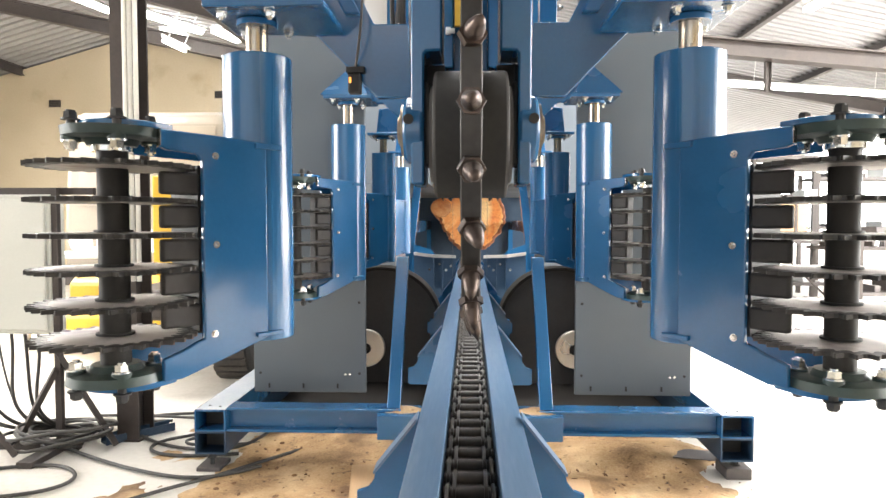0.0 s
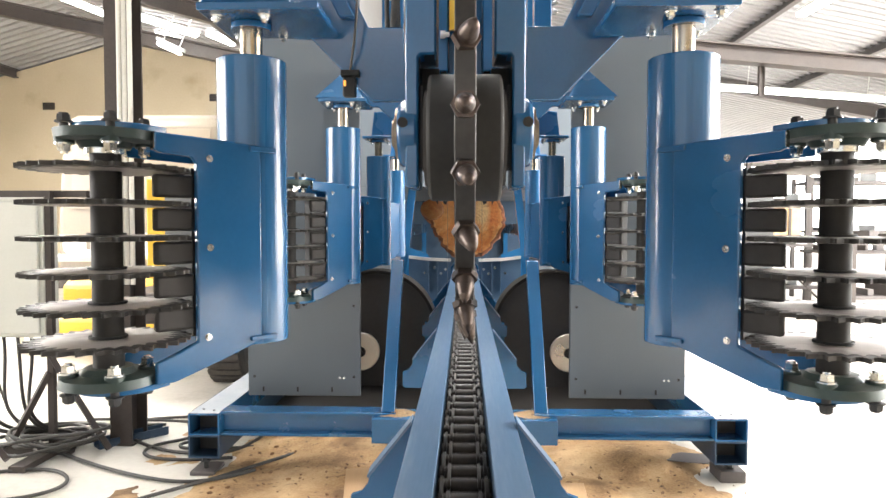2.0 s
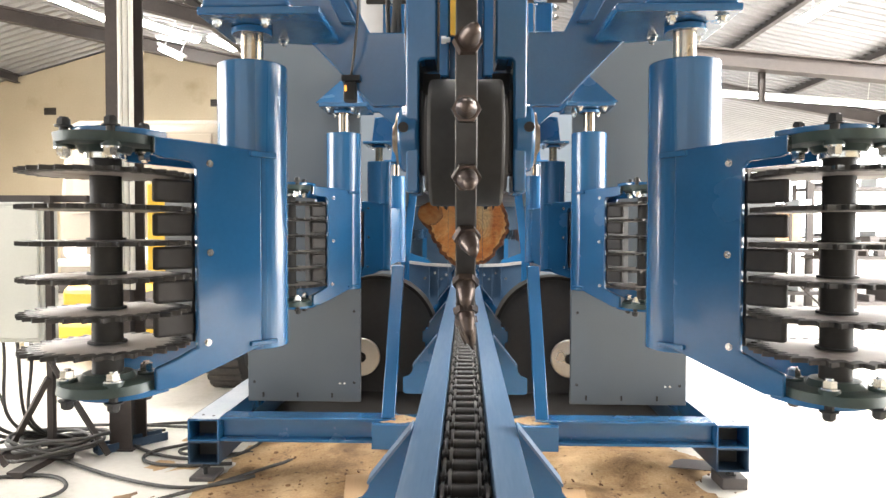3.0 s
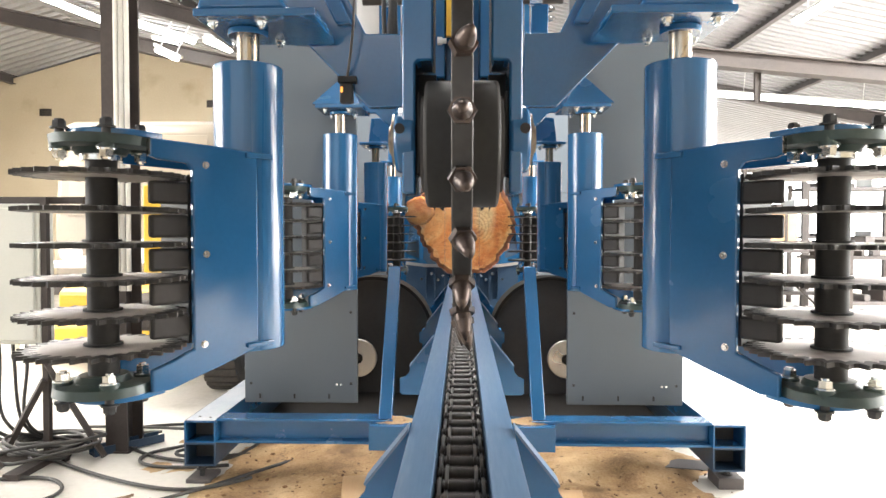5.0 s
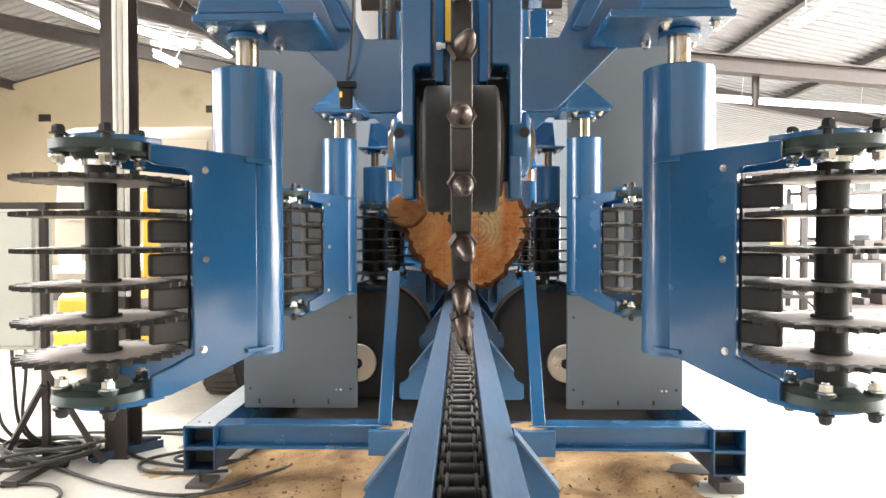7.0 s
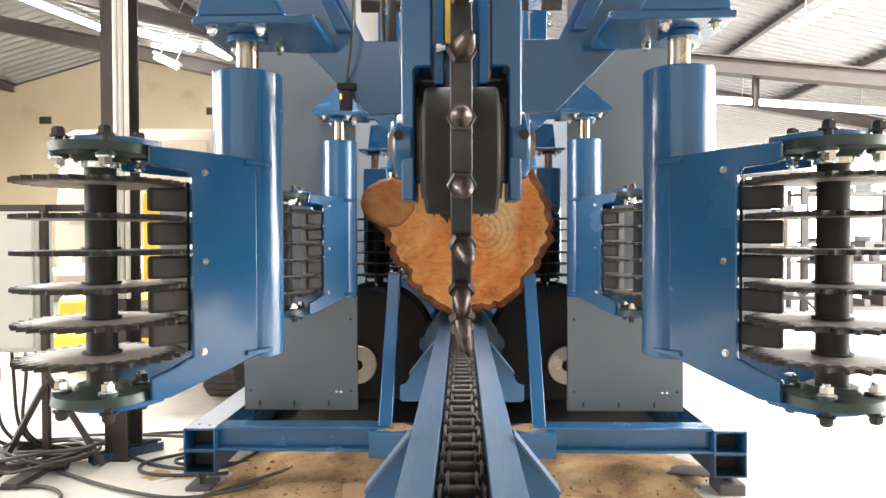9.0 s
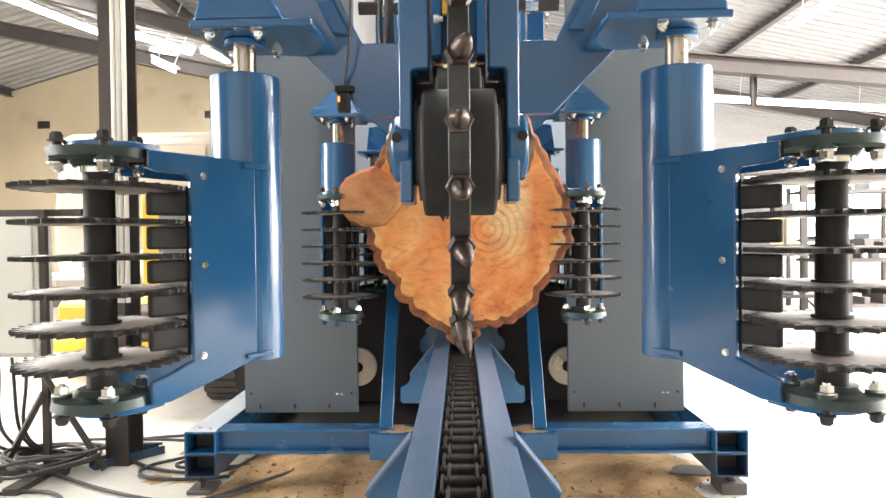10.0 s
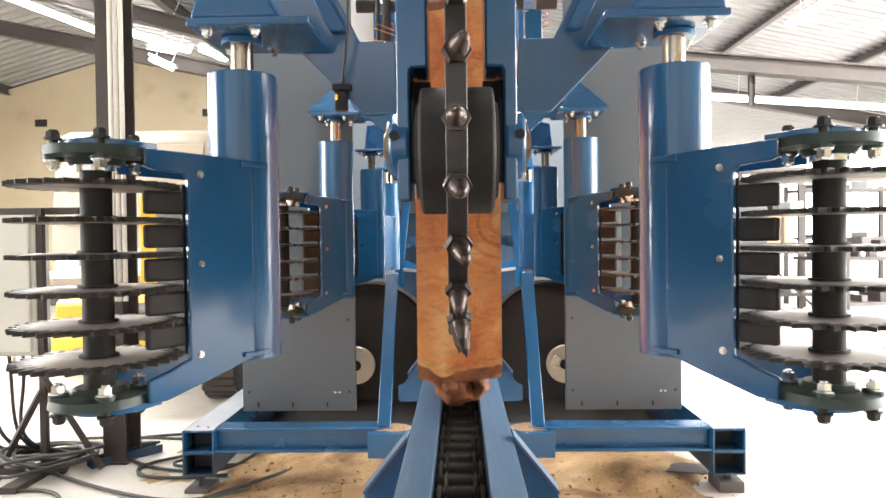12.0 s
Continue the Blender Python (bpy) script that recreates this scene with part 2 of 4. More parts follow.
    for k, v in (("From Min", 0.35), ("From Max", 0.65), ("To Min", 0.52), ("To Max", 0.32)):
        rr.inputs[k].default_value = v
    l.new(noise_of(7, 5, 0.6, flat), rr.inputs["Value"])
    l.new(rr.outputs[0], b.inputs["Roughness"])
    bp = n.new("ShaderNodeBump")
    bp.inputs["Strength"].default_value, bp.inputs["Distance"].default_value = 1.0, 0.014
    l.new(grain, bp.inputs["Height"])
    l.new(bp.outputs[0], b.inputs["Normal"])
    return m


WOOD = wood("fresh_cut_orange_wood", (1.04, 1.01, 0.88))
KNOT = wood("brown_branch_wood", (0.66, 0.64, 0.60))
SAP = wood("pale_yellow_sapwood", (1.06, 1.25, 1.40))


# ---- building helpers ----
def bx(bm, x0, x1, y0, y1, z0, z1):
    v = [bm.verts.new((x, y, z)) for x in (x0, x1) for y in (y0, y1) for z in (z0, z1)]
    for f in ((0, 1, 3, 2), (4, 6, 7, 5), (0, 4, 5, 1), (2, 3, 7, 6), (0, 2, 6, 4), (1, 5, 7, 3)):
        bm.faces.new([v[i] for i in f])
    return bm


def prism(bm, pts, a0, a1, plane="xz"):
    """A polygon, given in a plane, pulled from a0 to a1 along the third axis."""
    put = {"xz": lambda p, a: (p[0], a, p[1]), "xy": lambda p, a: (p[0], p[1], a), "yz": lambda p, a: (a, p[0], p[1])}[plane]
    lo, hi = [bm.verts.new(put(p, a0)) for p in pts], [bm.verts.new(put(p, a1)) for p in pts]
    k = len(pts)
    bm.faces.new(lo[::-1])
    bm.faces.new(hi)
    for i in range(k):
        bm.faces.new((lo[i], lo[(i + 1) % k], hi[(i + 1) % k], hi[i]))
    return bm


def cyl(bm, p, q, r, r2=None, seg=20):
    """A rod or cone from p to q."""
    p, q = Vector(p), Vector(q)
    turn = (q - p).to_track_quat("Z", "Y")
    r2 = r if r2 is None else r2
    ring = lambda c, rad: [bm.verts.new(c + turn @ Vector((rad * math.cos(2 * math.pi * i / seg), rad * math.sin(2 * math.pi * i / seg), 0))) for i in range(seg)]
    lo = ring(p, r)
    bm.faces.new(lo[::-1])
    if r2 < 1e-5:
        tip = bm.verts.new(q)
        for i in range(seg):
            bm.faces.new((lo[i], lo[(i + 1) % seg], tip))
        return bm
    hi = ring(q, r2)
    bm.faces.new(hi)
    for i in range(seg):
        bm.faces.new((lo[i], lo[(i + 1) % seg], hi[(i + 1) % seg], hi[i]))
    return bm


def washer(bm, p, q, r, hole, seg=32):
    """A ring with a hole, from p to q."""
    p, q = Vector(p), Vector(q)
    turn = (q - p).to_track_quat("Z", "Y")
    rings = []
    for c, rad in ((p, r), (q, r), (q, hole), (p, hole)):
        rings.append([bm.verts.new(c + turn @ Vector((rad * math.cos(2 * math.pi * i / seg), rad * math.sin(2 * math.pi * i / seg), 0))) for i in range(seg)])
    for a, b in ((0, 1), (1, 2), (2, 3), (3, 0)):
        for i in range(seg):
            bm.faces.new((rings[a][i], rings[a][(i + 1) % seg], rings[b][(i + 1) % seg], rings[b][i]))
    return bm


def bolt(bm, p, way, r, h, stud=0.0):
    """A hexagon head, with a washer and a stud end."""
    p, way = Vector(p), Vector(way).normalized()
    cyl(bm, p, p + way * h * 0.2, r * 1.3, seg=14)
    cyl(bm, p + way * h * 0.2, p + way * h, r, r * 0.93, seg=6)
    if stud:
        cyl(bm, p + way * h, p + way * (h + stud), r * 0.55, seg=8)
    return bm


def mesh_of(name, bm, mats, bevel=0.0):
    bmesh.ops.recalc_face_normals(bm, faces=bm.faces)
    me = bpy.data.meshes.new(name)
    bm.to_mesh(me)
    bm.free()
    me.shade_smooth()
    me.set_sharp_from_angle(angle=radians(32))
    for m in mats if isinstance(mats, (list, tuple)) else [mats]:
        me.materials.append(m)
    return me


def part(name, bm, mat, parent, label="", bevel=0.0, kind=""):
    ob = new(name, mesh_of(name, bm, mat))
    if parent is not None:
        ob.parent = parent
    if bevel:
        mod = ob.modifiers.new("edge", "BEVEL")
        mod.width, mod.segments, mod.limit_method, mod.angle_limit = bevel, 2, "ANGLE", radians(40)
    return tagged(ob, label, kind=kind)


def thing(name, m, label, category, group="", kind=""):
    ob = new(name)
    ob.empty_display_size = 0.1
    ob.matrix_world = m
    return tagged(ob, label, category, group, kind)


def solid(name, bm, mat, label, category, group="", kind="", bevel=0.0):
    ob = part(name, bm, mat, None, label, bevel)
    return tagged(ob, label, category, group, kind)


def curve_tube(name, pts, r, mat, parent=None, label="", category="", group=""):
    cu = bpy.data.curves.new(name, "CURVE")
    cu.dimensions, cu.bevel_depth, cu.bevel_resolution = "3D", r, 2
    sp = cu.splines.new("NURBS")
    sp.points.add(len(pts) - 1)
    sp.use_endpoint_u, sp.order_u, sp.resolution_u = True, 4, 6
    for q, p in zip(sp.points, pts):
        q.co = (*p, 1)
    cu.materials.append(mat)
    ob = new(name, cu)
    if parent is not None:
        ob.parent = parent
    return tagged(ob, label, category, group)


B = bmesh.new


# ---- the hall ----
def hall():
    solid("ground", bx(B(), -40, 60, -30, 70, -0.3, -0.012), FLOOR, "pale concrete ground running out of the hall", "ground", kind="structure")
    floor = bx(B(), -9, 9, -5.2, 16, -0.012, 0.0)
    solid("floor", floor, FLOOR, "pale dusty concrete workshop floor", "floor", kind="structure")
    # walls: ochre gable wall far behind, side wall, front wall; the wide doorways are unseen additions
    wall = prism(B(), [(-8.5, 0), (1.2, 0), (1.2, 4.98), (-1.2, 5.2), (-1.2, 3.22), (-5.7, 4.10), (-8.5, 3.32)], 11.0, 11.25)
    solid("wall_north", wall, WALL, "ochre painted block wall below the roof slope", "wall", kind="structure")
    for x, z in ((-6.95, 3.03), (-4.13, 3.16)):
        v = thing("air_vent", pose(x, 11.0, z), "small dark air brick in the ochre wall", "vent", "air bricks")
        part("frame", bx(B(), -0.1, 0.1, -0.02, 0.0, -0.06, 0.06), DARKSTEEL, v, bevel=0.004)
        for k in range(3):
            part("slat", bx(B(), -0.08, 0.08, -0.032, -0.02, -0.042 + 0.034 * k, -0.026 + 0.034 * k), BLACK, v)
    solid("wall_west", bx(bx(bx(B(), -8.7, -8.5, -5, -0.5, 0, 3.32), -8.7, -8.5, 3.7, 11.25, 0, 3.32), -8.7, -8.5, -0.5, 3.7, 3.16, 3.32), WALL, "ochre painted block wall with an unseen doorway added for light", "wall", kind="structure")
    b = bx(B(), -8.7, -5.1, -5.2, -5.0, 0, 4.2)
    bx(b, 0.4, 6.0, -5.2, -5.0, 0, 4.2)
    bx(b, -5.1, 0.4, -5.2, -5.0, 3.9, 4.4)
    bx(b, 6.0, 8.8, -5.2, -5.0, 0, 4.2)
    solid("wall_south", b, WALL, "unseen ochre painted wall with a wide doorway added for light", "wall", kind="structure")
    # roof: two slopes of ribbed sheet
    def sheet(x0, x1, z0, z1, long):
        b, n = B(), int(long / 0.18)
        prev = None
        for i in range(n + 1):
            y = -5.2 + 0.18 * i
            for dy, dz in ((0, 0), (0.07, 0.0), (0.09, 0.045), (0.16, 0.045)):
                pair = (b.verts.new((x0, y + dy, z0 + dz)), b.verts.new((x1, y + dy, z1 + dz)))
                if prev:
                    b.faces.new((prev[0], prev[1], pair[1], pair[0]))
                prev = pair
        return b
    solid("ceiling", sheet(-8.7, -5.7, 3.29, 4.13, 21), ROOF, "ribbed metal roof sheets on the outer slope of the west bay", "ceiling", kind="structure")
    solid("ceiling_west", sheet(-5.7, -1.2, 4.13, 3.25, 21), ROOF, "ribbed metal roof sheets on the inner slope of the west bay", "ceiling", kind="structure")
    solid("wall_valley", bx(B(), -1.24, -1.16, -5.0, 11.0, 3.27, 5.30), ROOF, "sheet metal wall strip between the two roof bays", "wall", kind="structure")
    solid("ceiling_east", sheet(-1.16, 8.8, 5.31, 3.22, 27), ROOF, "ribbed metal roof sheets on the east slope", "ceiling", kind="structure")


def girder(name, p, q, w, h, mat, label):
    """A rolled I-beam from p to q."""
    p, q = Vector(p), Vector(q)
    b, n = B(), (q - p).length
    bx(b, 0, n, -w / 2, w / 2, 0, h * 0.1)
    bx(b, 0, n, -w / 2, w / 2, h * 0.9, h)
    bx(b, 0, n, -w * 0.07, w * 0.07, h * 0.1, h * 0.9)
    ob = solid(name, b, mat, label, "beam", "roof steelwork", "structure")
    ob.matrix_world = Matrix.Translation(p) @ (q - p).to_track_quat("X", "Z").to_matrix().to_4x4()
    return ob


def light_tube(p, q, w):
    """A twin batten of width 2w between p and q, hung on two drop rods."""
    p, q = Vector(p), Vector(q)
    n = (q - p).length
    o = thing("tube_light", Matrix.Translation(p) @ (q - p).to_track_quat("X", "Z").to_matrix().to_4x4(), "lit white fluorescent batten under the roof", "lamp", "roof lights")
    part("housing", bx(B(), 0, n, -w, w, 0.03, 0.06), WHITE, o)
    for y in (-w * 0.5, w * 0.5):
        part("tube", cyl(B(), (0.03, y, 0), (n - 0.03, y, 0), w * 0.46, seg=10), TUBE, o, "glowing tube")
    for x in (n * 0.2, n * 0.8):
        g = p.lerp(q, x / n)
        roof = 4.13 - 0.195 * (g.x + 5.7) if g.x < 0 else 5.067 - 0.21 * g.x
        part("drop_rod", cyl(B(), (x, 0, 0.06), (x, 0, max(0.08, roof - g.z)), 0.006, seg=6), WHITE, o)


hall()
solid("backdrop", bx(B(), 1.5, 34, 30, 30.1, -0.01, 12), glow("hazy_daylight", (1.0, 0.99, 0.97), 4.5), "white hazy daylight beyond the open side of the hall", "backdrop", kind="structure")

# ---- the machine: base, rail, saw cabinets ----
RAIL_Z = 0.65


def base_frame():
    o = thing("saw_bed", pose(0, 2.75, 0), "blue welded steel saw bed dusted with sawdust", "machine bed")
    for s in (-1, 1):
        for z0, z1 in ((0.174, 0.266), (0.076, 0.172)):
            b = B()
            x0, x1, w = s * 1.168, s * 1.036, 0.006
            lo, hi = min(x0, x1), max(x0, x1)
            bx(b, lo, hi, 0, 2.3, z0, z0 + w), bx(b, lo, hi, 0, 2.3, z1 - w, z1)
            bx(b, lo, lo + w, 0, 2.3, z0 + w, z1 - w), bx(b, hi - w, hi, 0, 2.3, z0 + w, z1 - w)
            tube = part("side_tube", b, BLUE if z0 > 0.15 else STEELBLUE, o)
            if z0 > 0.15:
                part("dust_film", bx(B(), lo + 0.004, hi - 0.004, 0.01, 2.28, z1, z1 + 0.0015), FILM, tube, "pale film standing for the bright reflection on the dusty tube top")
        xa, xb = sorted((s * 1.035, s * 0.29))
        web = [(0.012, 0.170), (0.11, 0.170), (0.11, 0.182), (0.065, 0.182), (0.065, 0.262), (0.11, 0.262), (0.11, 0.274), (0.012, 0.274), (0.012, 0.262), (0.055, 0.262), (0.055, 0.182), (0.012, 0.182)]
        part("front_beam", prism(B(), web, xa, xb, "yz"), BLUE, o, bevel=0.002)
        xa, xb = sorted((s * 0.385, s * 0.12))
        part("spreader_box", bx(B(), xa, xb, -0.03, 0.13, 0.158, 0.262), BLUE, o, bevel=0.003)
        part("tube_plug", bx(B(), s * 1.102 - 0.055, s * 1.102 + 0.055, 0.10, 0.11, 0.084, 0.258), BLACK, o, "black block standing for the shade inside the hollow tube ends")
        foot = part("levelling_foot", bx(B(), s * 1.112 - 0.052, s * 1.112 + 0.052, 0.0, 0.13, 0.0, 0.018 if s < 0 else 0.047), GIRDER, o, "grey steel packing block", bevel=0.003)
        part("screw", bolt(cyl(B(), (s * 1.112, 0.05, 0.018 if s < 0 else 0.047), (s * 1.112, 0.05, 0.076), 0.010), (s * 1.112, 0.05, 0.050), (0, 0, 1), 0.018, 0.014), DARKBOLT, foot)
        for k, y in enumerate((0.05, 0.065)):
            part("bolt", bolt(B(), (s * (1.075 + 0.05 * k), y, 0.266), (0, 0, 1), 0.006, 0.004), DARKBOLT, o)
        # raking posts that stand on the front beam
        # they lean back to the chute
        b = prism(B(), [(0.02, 0.276), (0.08, 0.276), (0.48, 0.896), (0.42, 0.896)], s * 0.322 - 0.028, s * 0.322 + 0.028, "yz")
        part("raking_post", b, BLUE, o, bevel=0.003)
    part("belly_pan", bx(B(), -1.015, 1.015, 0.62, 2.14, 0.03, 0.10), PIT, o, "black belly pan, dark for the shade under the saws")
    part("belly_wall", bx(B(), -0.98, 0.98, 1.34, 1.38, 0.101, 0.50), PIT, o, "black belly wall, dark for the shade under the saws")
    part("rear_beam", bx(B(), -1.035, 1.035, 2.15, 2.28, 0.1, 0.262), BLUE, o, bevel=0.004)


def conveyor_rail():
    o = thing("conveyor_rail", pose(0, 0, RAIL_Z), "blue steel log rail worn bright by logs, on winged brackets", "conveyor")
    for s in (-1, 1):
        pts = [(s * 0.048, 0.006), (s * 0.050, -0.10), (s * 0.058, -0.10), (s * 0.058, -0.010), (s * 0.104, -0.022), (s * 0.104, -0.10), (s * 0.112, -0.10), (s * 0.112, -0.012)]
        part("rail", prism(B(), pts, -6.0, 9.0), RAILBLUE, o, bevel=0.002)
    part("channel_bed", bx(B(), -0.05, 0.05, -6.0, 9.0, -0.100, -0.085), PIT, o)
    for y in (-5.85, -4.64, -3.43, -2.22, -1.01, 0.2, 1.41, 2.62, 3.83, 5.04, 6.25, 7.46):
        for s in (-1, 1):
            cave = [(s * (0.203 + 0.042 * (1 - math.cos(a))), -0.118 - 0.05 * math.sin(a)) for a in (0.0, 0.5, 1.0, 1.57)]
            pts = [(s * 0.113, 0.0), *cave, (s * 0.245, -0.225), (s * 0.237, -0.232), (s * 0.113, -0.232)]
            wing = part("bracket_wing", prism(B(), pts, y, y + 0.012), BLUE, o)
            wing.location = (0, 0, 0)
            lip = prism(B(), [(s * 0.112, 0.004), (s * 0.206, -0.114), (s * 0.203, -0.119), (s * 0.112, -0.004)], y - 0.03, y + 0.03)
            part("lip", lip, RAILBLUE, wing, "worn bright sloping lip")
        part("cross_tie", bx(B(), -0.113, 0.113, y, y + 0.012, -0.232, -0.10), BLUE, o)
        if y < 0.3 or y > 3:
            b = B()
            for s in (-1, 1):
                bx(b, s * 0.2 - 0.03, s * 0.2 + 0.03, y + 0.014, y + 0.074, -RAIL_Z, -0.15)
            bx(b, -0.17, 0.17, y + 0.014, y + 0.074, -0.21, -0.15)
            part("stand", b, BLUE, o, bevel=0.003)


PITCH = 0.0635


def drag_chain():
    """The links run in the rail's channel; inner and outer links alternate."""
    o = thing("drag_chain", pose(0, 0, RAIL_Z), "oily dark steel roller drag chain in its channel", "chain")
    outer, inner = B(), B()
    for s in (-1, 1):
        for b, x, dx in ((outer, 0.036, 0.006), (inner, 0.024, 0.006)):
            pts = []
            for c, a0 in ((PITCH / 2, -90), (-PITCH / 2, 90)):
                for k in range(7):
                    a = radians(a0 + 30 * k)
                    pts.append((c + 0.019 * math.cos(a), -0.03 + 0.019 * math.sin(a)))
            lo, hi = sorted((s * x, s * (x + dx)))
            prism(b, pts, lo, hi, "yz")
    for c in (-PITCH / 2, PITCH / 2):
        cyl(outer, (-0.0475, c, -0.03), (0.0475, c, -0.03), 0.0095, seg=10)
        cyl(inner, (-0.0235, c, -0.03), (0.0235, c, -0.03), 0.0165, seg=14)
        for s in (-1, 1):
            cyl(inner, (s * 0.0305, c, -0.03), (s * 0.0355, c, -0.03), 0.0150, seg=12)
            cyl(outer, (s * 0.0425, c, -0.03), (s * 0.0465, c, -0.03), 0.0140, seg=12)
    meshes = mesh_of("outer_link", outer, CHAIN), mesh_of("inner_link", inner, CHAIN)
    for k in range(240):
        ob = new(("outer_link", "inner_link")[k % 2], meshes[k % 2])
        ob.parent = o
        ob.location = (0, 0.7 + PITCH * k, -0.018)
    return o


def saw_cabinet(s):
    o = thing("saw_cabinet", pose(s * 0.742, 3.04, 0.272), "tall grey painted saw cabinet with black wheel guard", "machine cabinet", "saw cabinets")
    x0, x1 = -0.262, 0.262
    part("front_panel", bx(B(), x0, x1, 0, 0.02, 0, 2.3), GREY, o, bevel=0.004)
    part("body", bx(B(), min(s * 0.15, s * 0.25), max(s * 0.15, s * 0.25), 0.022, 1.96, 0.004, 2.298), GREY, o)
    for x in (-0.19, -0.03, 0.13):
        part("slot", bx(B(), x - 0.004, x + 0.004, -0.004, 0.0, 0.02, 0.042), BLACK, o)
    for z in (0.09, 0.42, 1.0):
        for x in (x0 + 0.03, x1 - 0.03):
            part("screw", bolt(B(), (x, 0, z), (0, -1, 0), 0.005, 0.004), DARKBOLT, o)
    for k in range(2):
        part("rivet", bx(B(), x1 - 0.10 + 0.02 * k, x1 - 0.09 + 0.02 * k, -0.003, 0, 0.082, 0.090), BOLT, o)
    # arched black guard over the lower band wheel
    c, r = -s * 0.219, 0.35
    arch = [(c + r * math.cos(a), 0.167 + r * math.sin(a)) for a in [math.pi * k / 28 for k in range(29)]]
    part("wheel_guard", prism(B(), [(c + r, -0.22), *arch, (c - r, -0.22)], 0.91, 1.08), RUBBER, o, "matt black arched wheel guard", bevel=0.006)
    rim = [(c + (r + 0.006) * math.cos(a), 0.167 + (r + 0.006) * math.sin(a)) for a in [math.pi * k / 28 for k in range(29)]]
    part("guard_rim", prism(B(), rim + [(c + (r - 0.012) * math.cos(a), 0.167 + (r - 0.012) * math.sin(a)) for a in [math.pi * k / 28 for k in range(28, -1, -1)]], 0.885, 1.082), PIT, o)
    hx, hz = -s * 0.137, 0.053
    hub = part("hub_disc", washer(B(), (hx, 0.80, hz), (hx, 0.83, hz), 0.110, 0.027, 44), ALU, o, "bright turned aluminium hub disc", bevel=0.004)
    part("bearing", bolt(washer(B(), (hx, 0.79, hz), (hx, 0.84, hz), 0.030, 0.014, 22), (hx, 0.80, hz), (0, -1, 0), 0.014, 0.018), BLACK, hub)
    part("axle", cyl(B(), (hx, 0.82, hz), (hx, 0.92, hz), 0.034), BLACK, hub)
    # saw band beside the rail
    part("saw_band", bx(B(), *sorted((-s * 0.6384, -s * 0.6387)), 0.95, 1.01, 0.10, 1.9), BLACK, o, "thin dark steel saw band")
    return o


def spike_wheel():
    """Spiked ring with its drum in a fork, hung over the rail."""
    zc, yc, R = 1.242, 1.2, 0.335
    fork = thing("hold_down_fork", pose(0, yc, zc), "blue steel fork arm carrying a spiked feed wheel", "feed arm")
    for s in (-1, 1):
        pts = [(s * 0.104, -0.110), (s * 0.081, -0.110), (s * 0.081, 0.114), (s * 0.077, 0.119), (s * 0.050, 0.120), (s * 0.050, 0.64), (s * 0.104, 0.64)]
        part("fork_plate", prism(B(), pts, -0.045, 0.065), BLUE, fork, bevel=0.004)
        boss = part("bearing_boss", cyl(B(), (s * 0.0815, 0.008, -0.010), (s * 0.119, 0.008, -0.010), 0.060, seg=36), BLUE, fork, bevel=0.007)
        part("shaft_end", cyl(washer(B(), (s * 0.119, 0.008, -0.010), (s * 0.124, 0.008, -0.010), 0.046, 0.030, 28), (s * 0.1192, 0.008, -0.010), (s * 0.128, 0.008, -0.010), 0.029, seg=28), SHAFT, boss, "brassy shaft end")
        part("grub_hole", cyl(B(), (s * 0.108, -0.0535, 0.002), (s * 0.108, -0.045, 0.0015), 0.009, seg=14), BLACK, boss)
    part("yoke", bx(B(), -0.104, 0.104, -0.045, 0.065, 0.641, 0.76), BLUE, fork, bevel=0.004)
    part("pivot_beam", bx(B(), -0.26, 0.26, -0.05, 0.07, 0.761, 0.88), BLUE, fork, bevel=0.004)
    part("axle", cyl(B(), (-0.131, 0.008, -0.010), (0.131, 0.008, -0.010), 0.024, seg=24), SHAFT, fork, "brassy axle held in the fork")
    wheel = part("spiked_wheel", cyl(B(), (-0.064, 0, -0.020), (0.064, 0, -0.020), 0.112, seg=64), BLACK, fork, "black drum with a dark ring of pointed steel spikes", bevel=0.006)
    for s in (-1, 1):
        part("drum_flange", cyl(B(), (s * 0.0645, 0, -0.020), (s * 0.071, 0, -0.020), 0.085, seg=40), RUBBER, wheel)
        part("side_guard", bx(B(), min(s * 0.0735, s * 0.0805), max(s * 0.0735, s * 0.0805), -0.03, 0.05, -0.075, 0.07), RUBBER, fork, bevel=0.003)
        part("shoulder_guard", bx(B(), min(s * 0.0485, s * 0.0808), max(s * 0.0485, s * 0.0808), 0.052, 0.062, -0.05, 0.117), RUBBER, fork, "black guard plate behind the drum")
    part("ring", washer(B(), (-0.0145, 0, 0), (0.0145, 0, 0), R, 0.080, 120), RING, wheel, "dark steel ring", bevel=0.002)
    b = B()
    cyl(b, (0, 0, 0), (0, 0, 0.011), 0.0200, 0.0192, seg=6)
    cyl(b, (0, 0, 0.011), (0, 0, 0.022), 0.0138, 0.0134, seg=14)
    cyl(b, (0, 0, 0.022), (0, 0, 0.040), 0.0134, 0.0085, seg=14)
    cyl(b, (0, 0, 0.040), (0, 0, 0.056), 0.0085, 0.0, seg=14)
    me = mesh_of("spike", b, SPIKE)
    lean = math.degrees(math.atan2(zc - EYE, yc))
    for k in range(24):
        ob = new("spike", me)
        ob.parent = wheel
        a = radians(15.0 * k + lean - 5.0)
        ob.matrix_local = Matrix.Rotation(a, 4, "X") @ pose(0, -R + 0.003, 0, 90, 0, 7 * (k % 3))
    return fork


TUBE_R = 0.0765


